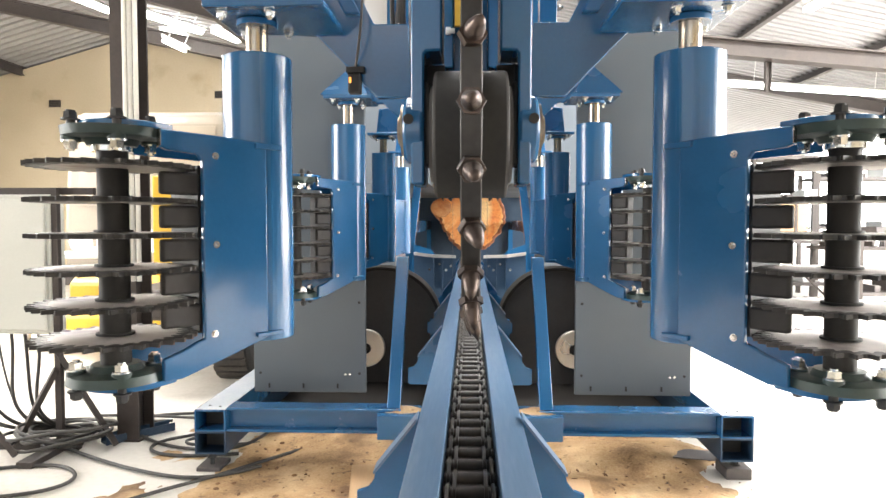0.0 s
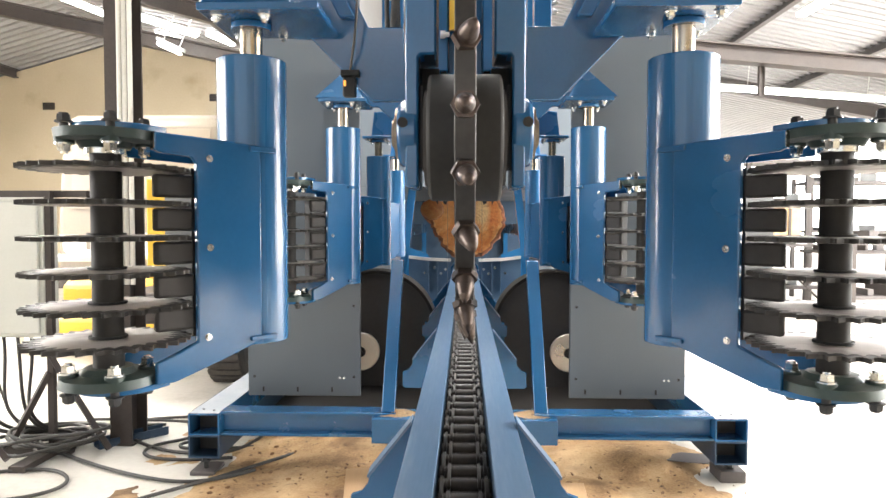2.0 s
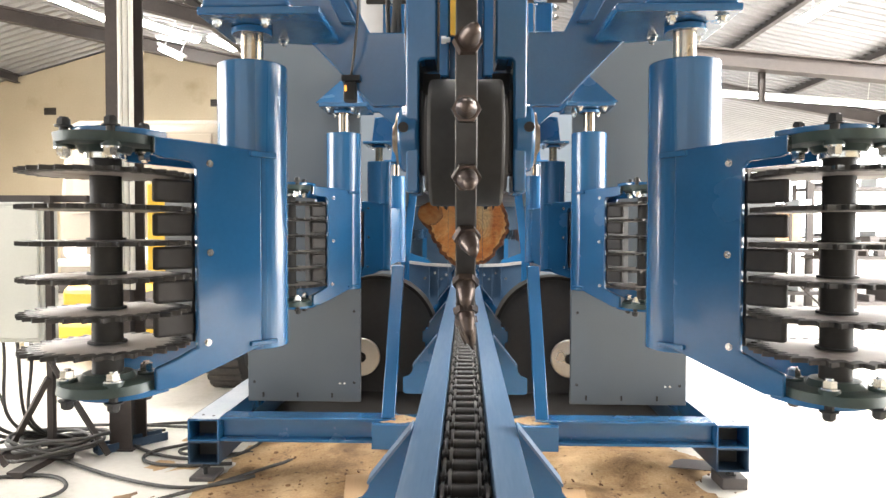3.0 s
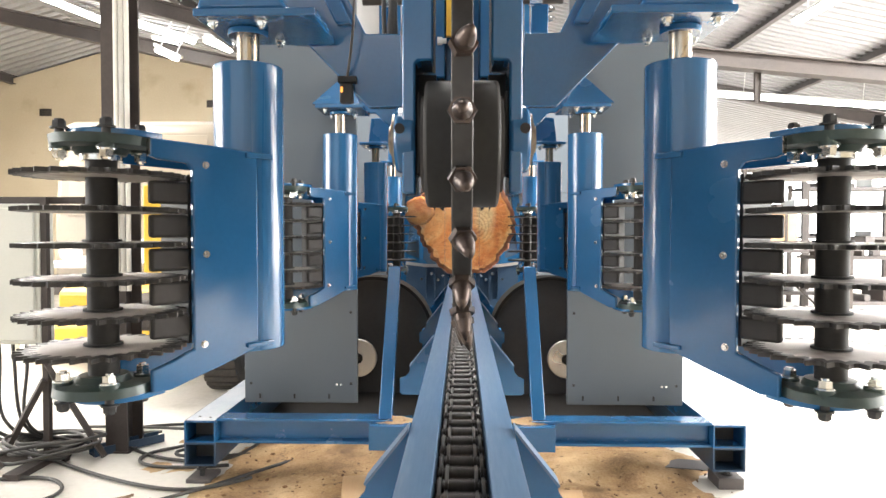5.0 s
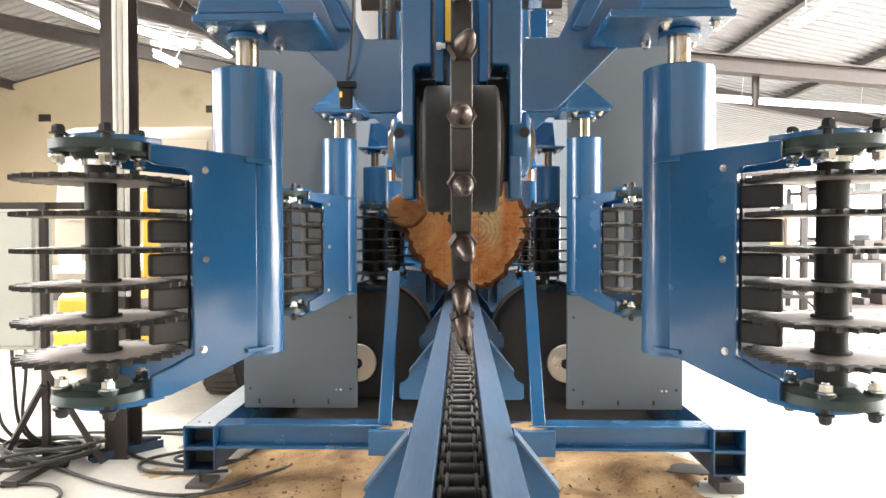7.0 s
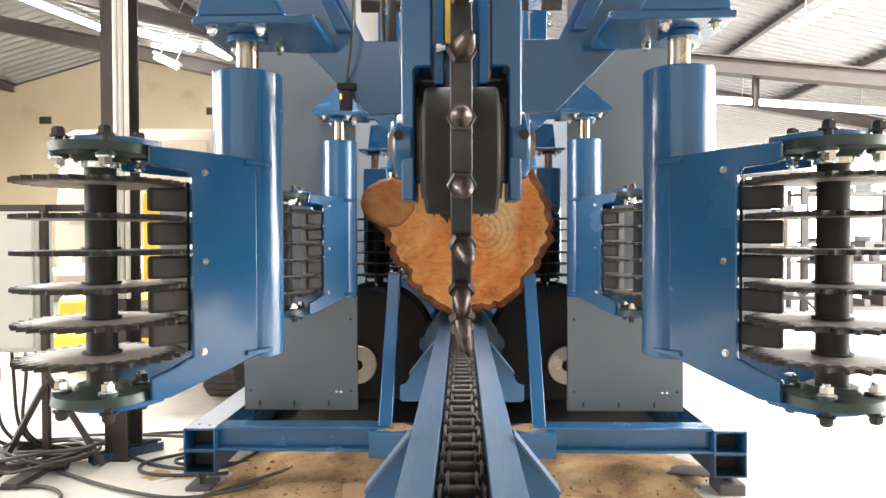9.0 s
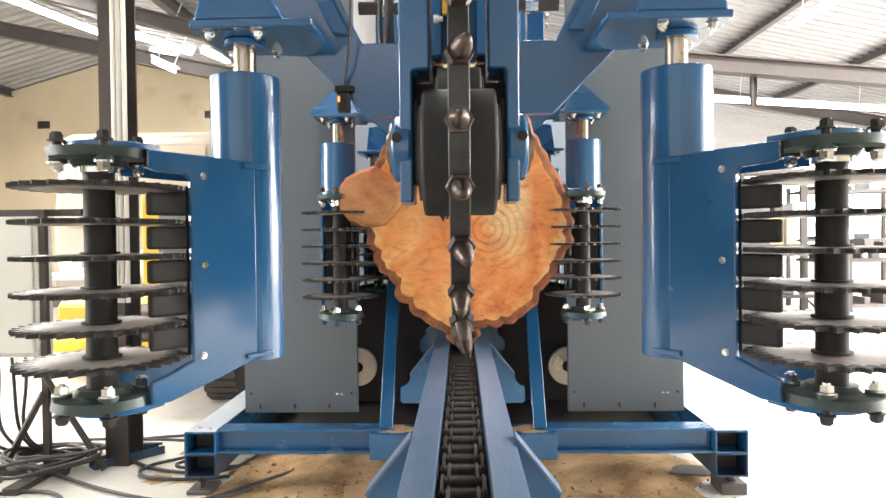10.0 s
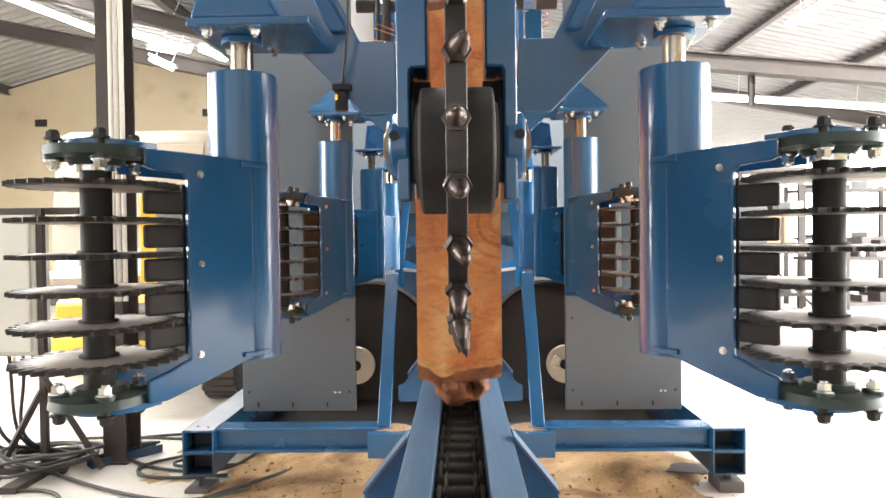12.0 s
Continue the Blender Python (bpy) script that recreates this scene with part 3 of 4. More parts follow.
def press_arm(s, x, y, top, group="side press arms"):
    """Swing arm: a sleeve round a fixed rod, a notched plate and a roller of toothed discs. Its origin is the rod's foot; it reaches along its own x."""
    o = thing("press_arm", pose(x, y, 0), "glossy blue swing arm with a vertical roller of toothed steel discs", "press arm", group)
    part("sleeve", washer(B(), (0, 0, 0.805), (0, 0, top), TUBE_R, 0.026, 48), SLEEVE, o, bevel=0.003)
    t = -s
    yo = 0.066 * t
    prof = [(0.03, 0.815), (0.11, 0.79), (0.225, 0.757), (0.262, 0.757), (0.262, 0.80), (0.215, 0.815), (0.19, 0.826), (0.177, 0.83), (0.177, 1.188),
            (0.187, 1.201), (0.250, 1.205), (0.262, 1.210), (0.262, 1.244), (0.14, 1.241), (0.03, 1.236)]
    ya, yb = sorted((yo, yo + 0.014 * t))
    part("face_plate", prism(B(), prof, ya, yb), BLUE, o, bevel=0.003)
    part("rear_plate", prism(B(), [(0.10 if 0.82 < p[1] < 1.203 else p[0], p[1]) for p in prof], *sorted((-yo, -yo - 0.012 * t))), BLUE, o, bevel=0.002)
    part("stiffener", bx(B(), 0.168, 0.178, -0.058, 0.058, 0.84, 1.18), BLACK, o, "inner web, black to keep the notch dark")
    part("gusset", bx(B(), -0.005, 0.06, min(0.05 * t, 0.088 * t), max(0.05 * t, 0.088 * t), 1.222, 1.234), BLUE, o, bevel=0.002)
    part("lower_gusset", bx(B(), -0.005, 0.06, min(0.05 * t, 0.088 * t), max(0.05 * t, 0.088 * t), 0.818, 0.828), BLUE, o, bevel=0.002)
    cx = 0.320
    turn = 76 * t
    # bearings above and below
    for z, up in ((1.244, 1), (0.760, -1)):
        plate = part("end_plate", prism(B(), [(0.228, -0.06)] + [(cx - 0.022 + 0.080 * math.cos(a), 0.080 * math.sin(a)) for a in [math.radians(-115 + 230 * k / 24) for k in range(25)]] + [(0.228, 0.06)], min(z, z + up * 0.012), max(z, z + up * 0.012), "xy"), BLUE, o, bevel=0.002)
        hous = part("bearing_housing", bearing_shape(cx, z, up, turn), CAST, o, "dark green cast-iron flange bearing")
        for k in range(4):
            a = radians(turn + 90 * k)
            px, py = cx + 0.069 * math.cos(a), 0.069 * math.sin(a)
            b = bolt(cyl(B(), (px, py, z - up * 0.001), (px, py, z + up * 0.012), 0.0085, seg=12), (px, py, z + up * 0.012), (0, 0, up), 0.0125, 0.015, 0)
            cyl(b, (px, py, z + up * 0.026), (px, py, z + up * 0.030), 0.0085, seg=12)
            part("bolt_head", b, DARKBOLT, hous)
            b = bolt(B(), (px, py, z - up * 0.026), (0, 0, -up), 0.0130, 0.016, 0.004)
            part("nut", b, BOLT, hous)
    roller = part("roller_shaft", cyl(B(), (cx, 0, 0.772), (cx, 0, 1.24), 0.028, seg=28), BLACK, o, "black roller shaft")
    part("shaft_collar", washer(B(), (cx, 0, 1.200), (cx, 0, 1.222), 0.038, 0.027, 28), BOLT, roller)
    # each disc carries raked teeth
    me = tooth_disc()
    for k in range(6):
        d = new("toothed_disc", me)
        d.parent = roller
        d.matrix_local = pose(cx, 0, 0.843 + 0.0660 * k, 0, 0, 17 * k)
        if k < 5:
            part("spacer", washer(B(), (cx, 0, 0.849 + 0.0660 * k), (cx, 0, 0.853 + 0.0660 * k), 0.035, 0.027, 24), BLACK, roller)
    for k in range(5):
        z = 0.850 + 0.0660 * k
        part("scraper_pad", bx(B(), 0.176, 0.256, yo - 0.018 * t if t > 0 else yo, yo if t > 0 else yo + 0.018, z + 0.006, z + 0.051), RUBBER, o, "black scraper pad", bevel=0.006)
    part("bare_edge", bx(B(), 0.262, 0.2635, min(ya, yb), max(ya, yb), 1.212, 1.243), BOLT, o, "bright strip standing for the glint on the plate edge")
    for bxp, bzp in ((0.150, 1.200), (0.150, 1.02), (0.156, 0.838)):
        part("plate_bolt", bolt(B(), (bxp, yo + 0.014 * t, bzp), (0, t, 0), 0.0058, 0.006), BOLT, o)
    return o


def bearing_shape(cx, z, up, turn):
    b = B()
    cyl(b, (cx, 0, z), (cx, 0, z - up * 0.017), 0.089, 0.086, seg=40)
    cyl(b, (cx, 0, z - up * 0.017), (cx, 0, z - up * 0.021), 0.086, 0.078, seg=40)
    cyl(b, (cx, 0, z - up * 0.021), (cx, 0, z - up * 0.033), 0.050, 0.044, seg=32)
    for k in range(4):
        a = radians(turn + 90 * k)
        px, py = cx + 0.069 * math.cos(a), 0.069 * math.sin(a)
        cyl(b, (px, py, z - up * 0.002), (px, py, z - up * 0.026), 0.0185, 0.0175, seg=14)
    return b


_disc = []


def tooth_disc():
    if _disc:
        return _disc[0]
    n, b = 30, B()
    pts = []
    for k in range(n):
        a = 2 * math.pi * k / n
        for da, r in ((0.0, 0.149), (0.02, 0.150), (0.10, 0.134), (0.155, 0.132), (0.185, 0.136)):
            pts.append((r * math.cos(a + da), r * math.sin(a + da)))
    top, bot = [[b.verts.new((*p, z)) for p in pts] for z in (0.004, -0.004)]
    it, ib = [[b.verts.new((p[0] * 0.84, p[1] * 0.84, z)) for p in pts] for z in (0.005, -0.005)]
    ct, cb = b.verts.new((0, 0, 0.005)), b.verts.new((0, 0, -0.005))
    k = len(pts)
    for i in range(k):
        j = (i + 1) % k
        for f, mi in (((top[i], top[j], bot[j], bot[i]), 1), ((it[i], it[j], top[j], top[i]), 1), ((bot[i], bot[j], ib[j], ib[i]), 1),
                      ((ct, it[i], it[j]), 0), ((cb, ib[j], ib[i]), 0)):
            face = b.faces.new(f)
            face.material_index = mi
    _disc.append(mesh_of("toothed_disc", b, [DISC, TOOTH]))
    return _disc[0]


FLANGE_Z = (1.517, 1.592, 1.605, 1.605)


def arm_station(s, x, i):
    """The hanger that carries an arm's rod."""
    y, z, X = ARM_Y[i], FLANGE_Z[i], abs(x)
    o = thing("arm_hanger", pose(0, y, 0), "blue welded hanger bracket with a bronzed pivot rod", "bracket", "arm hangers")
    span = lambda a, b: sorted((s * a, s * b))
    part("pivot_rod", cyl(B(), (x, 0, 0.80), (x, 0, z), 0.0245, seg=28), ROD, o, "bronzed steel pivot rod")
    part("rod_flange", cyl(B(), (x, 0, z - 0.014), (x, 0, z - 0.001), 0.045, seg=32), BLUE, o, bevel=0.002)
    out, inn = (X + 0.083, X - 0.175) if i == 0 else (X + 0.088, X - 0.118)
    part("flange_plate", bx(B(), *span(inn, out), -0.11, 0.115, z, z + 0.016), BLUE, o, bevel=0.003)
    for dx in (-0.052, 0.052):
        for dy in (-0.075, 0.075):
            part("flange_bolt", bolt(B(), (x + dx, dy, z), (0, 0, -1), 0.0105, 0.012, 0.006), BOLT, o)
    if i == 0:
        # shoe box on the flange, with a sloping outer end, and the raking hanger behind it
        shoe = [(out - 0.002, z + 0.017), (out - 0.016, z + 0.066), (X - 0.085, z + 0.066), (X - 0.115, z + 0.017)]
        part("shoe_box", prism(B(), [(s * p, q) for p, q in shoe], -0.10, 0.10), BLUE, o, bevel=0.008)
        web = [(0.505, 1.534), (0.505, 1.80), (0.365, 1.80), (0.300, 1.675), (0.235, 1.546), (0.150, 1.546), (0.150, 1.385), (0.240, 1.385), (0.381, 1.526)]
        lean = 0.55
    else:
        web = [(0.62, z + 0.018), (0.60, z + 0.20), (0.38, z + 0.22), (0.27, z + 0.06), (0.27, z - 0.075), (0.30, z - 0.075), (0.40, z + 0.016)]
        lean = 0.2
    b = prism(B(), [(s * p, q) for p, q in web], 0.118, 0.148)
    for v in b.verts:  # it rakes back towards its foot
        v.co.y += lean * max(0.0, 1.56 - v.co.z)
    part("hanger_plate", b, BLUE, o, bevel=0.003)
    if i == 0:
        rib = [(0.262, 1.56), (0.300, 1.56), (0.425, 1.80), (0.385, 1.80)]
        part("edge_rib", prism(B(), [(s * p, q) for p, q in rib], 0.085, 0.117), BLUE, o, bevel=0.004)
    elif i == 1:
        tri = B()
        front = -0.105
        foot_a, foot_b, top = [tri.verts.new(p) for p in ((x - 0.103, front, z + 0.017), (x + 0.103, front, z + 0.017), (x, 0.10, z + 0.185))]
        under = [tri.verts.new(p) for p in ((x - 0.103, 0.115, z + 0.017), (x + 0.103, 0.115, z + 0.017))]
        for f in ((foot_a, foot_b, top), (foot_a, under[0], under[1], foot_b), (foot_a, top, under[0]), (foot_b, under[1], top), (under[0], top, under[1])):
            tri.faces.new(f)
        part("gusset", tri, BLUE, o, bevel=0.002)
    part("hanger_post", bx(B(), *span(0.285, 0.385), 0.15, 0.21, 1.70, 2.199), BLUE, o, bevel=0.003)
    return o


def overhead():
    """Long box beams that carry the hangers, above the cabinets."""
    for s in (-1, 1):
        lo, hi = sorted((s * 0.275, s * 0.40))
        b = bx(B(), lo, hi, 1.12, 5.7, 2.20, 2.36)
        solid("carrier_beam", b, BLUE, "blue box beam carrying the arm hangers", "beam", "carrier beams", bevel=0.004)
        stub = thing("hose_coupling", pose(s * 0.23, 2.12, 1.80), "dark steel hydraulic coupling under the carrier beam", "coupling", "hydraulic couplings")
        part("barrel", cyl(B(), (-0.085, 0, 0), (0.085, 0, 0), 0.020, seg=20), DARKSTEEL, stub)
        part("collar", cyl(B(), (-0.02, 0, 0), (0.02, 0, 0), 0.026, seg=6), BOLT, stub)
        part("strap", bx(B(), -0.012, 0.012, -0.008, 0.008, 0.0, 0.40), DARKSTEEL, stub)
    box = thing("junction_box", pose(0.252, 2.2, 1.705), "blue steel box bracket with zinc bolts", "bracket")
    part("body", bx(B(), -0.028, 0.028, 0, 0.06, 0.0, 0.495), BLUE, box, bevel=0.003)
    for q in range(2):
        part("bolt", bolt(B(), (0.028, 0.02, 0.06 + 0.03 * q), (1, -0.3, 0), 0.010, 0.016, 0.008), BOLT, box)
    for k, (x, r) in enumerate(((-0.165, 0.012), (-0.185, 0.009), (-0.205, 0.012), (-0.215, 0.007))):
        curve_tube("hydraulic_hose", [(x, 1.95, 1.50), (x - 0.01, 1.93, 1.62), (x + 0.015 * (-1) ** k, 1.95, 1.72), (x - 0.012, 1.97, 1.85), (x, 1.98, 2.21)], r, CABLE, None, "black hydraulic hose hanging from the carrier beam", "hose", "hydraulic hoses")
    sn = thing("photo_sensor", pose(-0.29, 1.66, 1.412), "small black photo sensor with an amber lens", "sensor")
    part("body", bx(B(), -0.016, 0.016, 0, 0.03, -0.025, 0.025), BLACK, sn, bevel=0.005)
    part("lens", bx(B(), -0.012, -0.007, -0.004, 0, 0.0, 0.013), LENS, sn, "amber lens")
    part("bracket", bx(B(), -0.02, 0.025, 0.0, 0.03, 0.026, 0.04), BLACK, sn)
    curve_tube("sensor_cable", [(-0.29, 1.68, 1.45), (-0.265, 1.58, 1.48), (-0.25, 1.55, 1.55), (-0.25, 1.55, 1.62), (-0.25, 1.55, 1.75)], 0.003, CABLE, None, "thin black sensor cable", "cable")


def infeed():
    """Frame and tray where the logs come in, beyond the saws."""
    o = thing("infeed_frame", pose(0, 6.0, 0), "blue steel infeed frame beyond the saws", "machine frame")
    for s in (-1, 1):
        part("leg", prism(B(), [(s * 0.67, 0), (s * 0.60, 0), (s * 0.41, 1.62), (s * 0.48, 1.62)], 0, 0.08), BLUE, o, bevel=0.003)
        part("side_sheet", prism(B(), [(s * 0.54, 0.45), (s * 0.16, 0.56), (s * 0.33, 0.80), (s * 0.50, 0.86)], -0.02, 0.0), BLUE, o)
    part("top_rail", bx(B(), -0.48, 0.48, 0, 0.08, 1.622, 1.70), BLUE, o, bevel=0.003)
    for s in (-1, 1):
        lo, hi = sorted((s * 0.36, s * 1.02))
        part("hood", bx(B(), lo, hi, -0.1, 3.55, 1.40, 2.5), GREY, o, "grey painted sheet hood", bevel=0.004)
        lo, hi = sorted((s * 0.66, s * 1.02))
        part("hood_foot", bx(B(), lo, hi, -0.1, 0.9, 0.0, 1.399), GREY, o)
    part("hood_top", bx(B(), -1.02, 1.02, -0.1, 3.7, 2.501, 2.53), GREY, o)
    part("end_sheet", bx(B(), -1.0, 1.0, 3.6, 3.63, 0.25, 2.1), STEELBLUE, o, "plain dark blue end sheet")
    for s in (-1, 1):
        part("side_rail", bx(B(), min(s * 0.55, s * 0.61), max(s * 0.55, s * 0.61), 0.41, 3.6, 0.95, 1.07), BLUE, o, bevel=0.003)
        part("rail_leg", bx(B(), min(s * 0.55, s * 0.61), max(s * 0.55, s * 0.61), 3.5, 3.59, 0.0, 0.949), BLUE, o)
    # chute with its curved bright lip, just ahead of the saw bands
    c = thing("chute_plate", pose(0, 5.6, 0), "dark blue chute plate with a worn dusty lip and bolts", "chute")
    for s in (-1, 1):
        lo = [(s * 0.47, 0.782), (s * 0.31, 0.762), (s * 0.117, 0.756)]
        part("lip", prism(B(), lo + [(a, b + 0.024) for a, b in lo[::-1]], -0.012, 0.012), WORN, c, "dusty worn lip")
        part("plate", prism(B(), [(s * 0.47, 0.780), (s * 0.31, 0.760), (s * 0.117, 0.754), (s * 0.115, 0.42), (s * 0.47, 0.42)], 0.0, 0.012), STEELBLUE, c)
        for bxp, bzp in ((0.16, 0.69), (0.20, 0.655), (0.255, 0.705), (0.34, 0.66)):
            part("bolt", bolt(B(), (s * bxp, 0, bzp), (0, -1, 0), 0.008, 0.006), BOLT, c)
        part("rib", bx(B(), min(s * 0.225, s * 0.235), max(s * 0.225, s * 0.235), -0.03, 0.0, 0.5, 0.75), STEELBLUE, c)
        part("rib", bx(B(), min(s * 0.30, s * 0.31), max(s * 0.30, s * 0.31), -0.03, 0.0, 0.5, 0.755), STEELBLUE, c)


# ---- the log ----
HALF, LOG_L, LOG_Z = 0.1035, 1.30, 1.09


def log_radius(a, y, rough=True):
    r = 0.395 + 0.010 * math.cos(a) + 0.095 * max(0.0, math.sin(a)) ** 2 + 0.012 * math.sin(2 * a + 0.6) + 0.008 * math.sin(5 * a + 1.0)
    r += 0.085 * max(0.0, math.sin(a)) ** 8
    r -= 0.075 * math.exp(-((math.atan2(math.sin(a + 2.50), math.cos(a + 2.50))) / 0.5) ** 2)
    r += 0.022 * noise.noise((2.2 * math.cos(a), 2.2 * math.sin(a), 0.9 * y))
    if not rough:
        return r - 0.045
    r += 0.055 * abs(noise.noise((5 * math.cos(a), 5 * math.sin(a), 2.0 * y + 7))) + 0.006 * noise.noise((11 * math.cos(a), 13 * math.sin(a), 3.0 * y + 2))
    return r - (0.034 if y <= 0 else 0.012 if y < 0.012 else 0.0)


def arc_piece(name, side):
    """The part of the round log beyond the cut (side -1, 1), or the middle (0), in its own mesh; origin at the log's front, at its heart."""
    b, rings, ny, na = B(), [], 14, 150
    def cross(a0, y, x):
        lo, hi = a0
        for _ in range(40):
            mid = (lo + hi) / 2
            lo, hi = (mid, hi) if log_radius(mid, y) * math.cos(mid) > x else (lo, mid)
        return lo
    for y in [0.0, 0.006, 0.02] + [0.02 + (LOG_L - 0.02) * i / ny for i in range(1, ny + 1)]:
        ring = []
        up = lambda x: cross((0.0, math.pi), y, x)
        def low(x):
            lo, hi = -math.pi, 0.0
            for _ in range(40):
                mid = (lo + hi) / 2
                lo, hi = (lo, mid) if log_radius(mid, y) * math.cos(mid) > x else (mid, hi)
            return lo
        pt = lambda a: (log_radius(a, y) * math.cos(a), log_radius(a, y) * math.sin(a))
        if side == 1:
            a0, a1 = low(HALF), up(HALF)
            ring = [pt(a0 + (a1 - a0) * k / na) for k in range(na + 1)]
        elif side == -1:
            a0, a1 = up(-HALF), low(-HALF) + 2 * math.pi
            ring = [pt(a0 + (a1 - a0) * k / na) for k in range(na + 1)]
        else:
            a0, a1 = up(HALF), up(-HALF)
            ring = [pt(a0 + (a1 - a0) * k / 30) for k in range(31)]
            a0, a1 = low(-HALF), low(HALF)
            ring += [pt(a0 + (a1 - a0) * k / 30) for k in range(31)]
        rings.append([b.verts.new((x, y, z)) for x, z in ring])
    n = len(rings[0])
    for i in range(len(rings) - 1):
        for k in range(n):
            j = (k + 1) % n
            f = b.faces.new((rings[i][k], rings[i][j], rings[i + 1][j], rings[i + 1][k]))
            f.material_index = 1 if (j == 0 or (side == 0 and k == 30)) else 0
    rim = rings[0]
    inner = []
    for v in rim:
        a = math.atan2(v.co.z, v.co.x)
        q = min(0.99, (log_radius(a, 0.0, False) + 0.026 * noise.noise((4 * math.cos(a), 4 * math.sin(a), 4))) / math.hypot(v.co.x, v.co.z))
        x, z = v.co.x * q, v.co.z * q
        x = v.co.x if side == 0 else side * max(abs(x), HALF)
        inner.append(b.verts.new((x, 0.0, z)))
    heart = b.verts.new((0.18 * side, 0.0, 0.02))
    for k in range(n):
        j = (k + 1) % n
        if not (j == 0 or (side == 0 and k == 30)):
            b.faces.new((rim[j], rim[k], inner[k], inner[j])).material_index = 2
        b.faces.new((inner[j], inner[k], heart)).material_index = 1
    b.faces.new(rings[-1][::-1]).material_index = 1
    bmesh.ops.triangulate(b, faces=[f for f in b.faces if len(f.verts) > 4])
    return b


def log_pieces():
    out = []
    for name, side, label in (("log_cant", 0, "orange-brown squared heart of a sawn log with bark below"), ("log_slab", -1, "sawn side slab of the log with rough bark and a branch stub"),
                              ("log_slab", 1, "sawn side slab of the log with rough red bark")):
        o = thing(name, pose(0, 8.2, LOG_Z), label, "log", "pieces of the sawn log")
        whole = arc_piece(name, side)
        rind = whole.copy()
        for b, drop in ((whole, 0), (rind, 1)):
            bmesh.ops.delete(b, geom=[f for f in b.faces if (f.material_index > 0) == (drop > 0)], context="FACES")
        part("sawn_wood", whole, [BARK, WOOD, SAP], o)
        if side == 0:  # bark is left above and below only
            crown = rind.copy()
            for b, up in ((rind, True), (crown, False)):
                bmesh.ops.delete(b, geom=[f for f in b.faces if (f.calc_center_median().z > 0) == up], context="FACES")
            part("bark", crown, [BARK, WOOD], o, "rough red-brown bark")
        part("bark", rind, [BARK, WOOD], o, "rough red-brown bark")
        if side == -1:
            b, prev, n = B(), None, 44
            for i, (y, k) in enumerate(((-0.03, 0.62), (-0.024, 0.84), (-0.008, 0.96), (0.02, 1.02), (0.08, 1.06), (0.16, 1.10), (0.26, 1.14), (0.36, 1.18), (0.46, 1.2))):
                ring = []
                for q in range(n):
                    a = 2 * math.pi * q / n
                    c, d = math.cos(a), math.sin(a)
                    w = 0.128 * k + 0.014 * noise.noise((3 * c, 3 * d, y * 4)) + 0.008 * noise.noise((14 * c, 14 * d, y * 9))
                    h = 0.118 * k + 0.016 * noise.noise((3 * c, 3 * d, 5 + y * 4))
                    ring.append(b.verts.new((-0.352 + 0.18 * max(0, y) + w * c, y, 0.140 - 0.16 * max(0, y) + h * d)))
                if prev:
                    for q in range(n):
                        b.faces.new((prev[q], prev[(q + 1) % n], ring[(q + 1) % n], ring[q])).material_index = 1 if i < 3 else 0
                else:
                    b.faces.new(ring[::-1]).material_index = 1
                prev = ring
            b.faces.new(prev)
            bmesh.ops.triangulate(b, faces=[f for f in b.faces if len(f.verts) > 4])
            part("branch_stub", b, [BARK, KNOT], o, "rounded branch stub with pale cut end")
        if side == 0:
            b = B()
            hole = [(-0.062 + (0.030 + 0.020 * noise.noise((2.5 * math.cos(a), 2.5 * math.sin(a), 3))) * math.cos(a), 0.085 + (0.034 + 0.022 * noise.noise((3.5 * math.cos(a), 3.5 * math.sin(a), 8))) * math.sin(a)) for a in [2 * math.pi * q / 22 for q in range(22)]]
            part("rot_pocket", prism(b, hole, -0.003, 0.02), ROT, o, "dark ragged rot pocket")
            random.seed(14)
            for q in range(9):  # torn fibres on the upper edge
                up, long = random.uniform(0.50, 0.57), random.uniform(0.07, 0.17)
                tip = Vector((-0.1 - long, 0.30 + random.uniform(-0.08, 0.08), up + random.uniform(-0.01, 0.05)))
                part("splinter", cyl(B(), (-0.098, 0.28 + 0.012 * q, up), tip, random.uniform(0.003, 0.007), 0.001, seg=5), WOOD, o, "pale torn wood splinter")
            for q in range(3):
                x = -0.03 + 0.04 * q
                b = B()
                bmesh.ops.create_icosphere(b, subdivisions=3, radius=0.034, matrix=Matrix.Translation((x, 0.045, -0.395 - 0.012 * (q % 2))) @ Matrix.Diagonal((0.7, 1.1, 0.9, 1)))
                for v in b.verts:
                    v.co += v.normal * 0.03 * noise.noise(v.co * 34)
                part("bark_lump", b, BARK, o)
        out.append(o)
    return out


base_frame()
conveyor_rail()
chain = drag_chain()
for _s in (-1, 1):
    saw_cabinet(_s)
fork = spike_wheel()
rear_fork = copy_thing(fork, pose(0, 2.0, 1.395))
part("back_plate", bx(B(), -0.0495, 0.0495, 0.020, 0.045, 0.115, 0.640), BLUE, rear_fork, bevel=0.002)
part("yellow_strip", bx(B(), -0.046, -0.024, -0.062, -0.046, 0.235, 0.63), YELLOW, rear_fork, "yellow painted strip")
part("grease_fitting", cyl(cyl(B(), (-0.072, -0.055, 0.222), (-0.058, -0.055, 0.222), 0.011), (-0.058, -0.055, 0.222), (-0.046, -0.055, 0.222), 0.007), WHITE, rear_fork, "small white grease fitting")
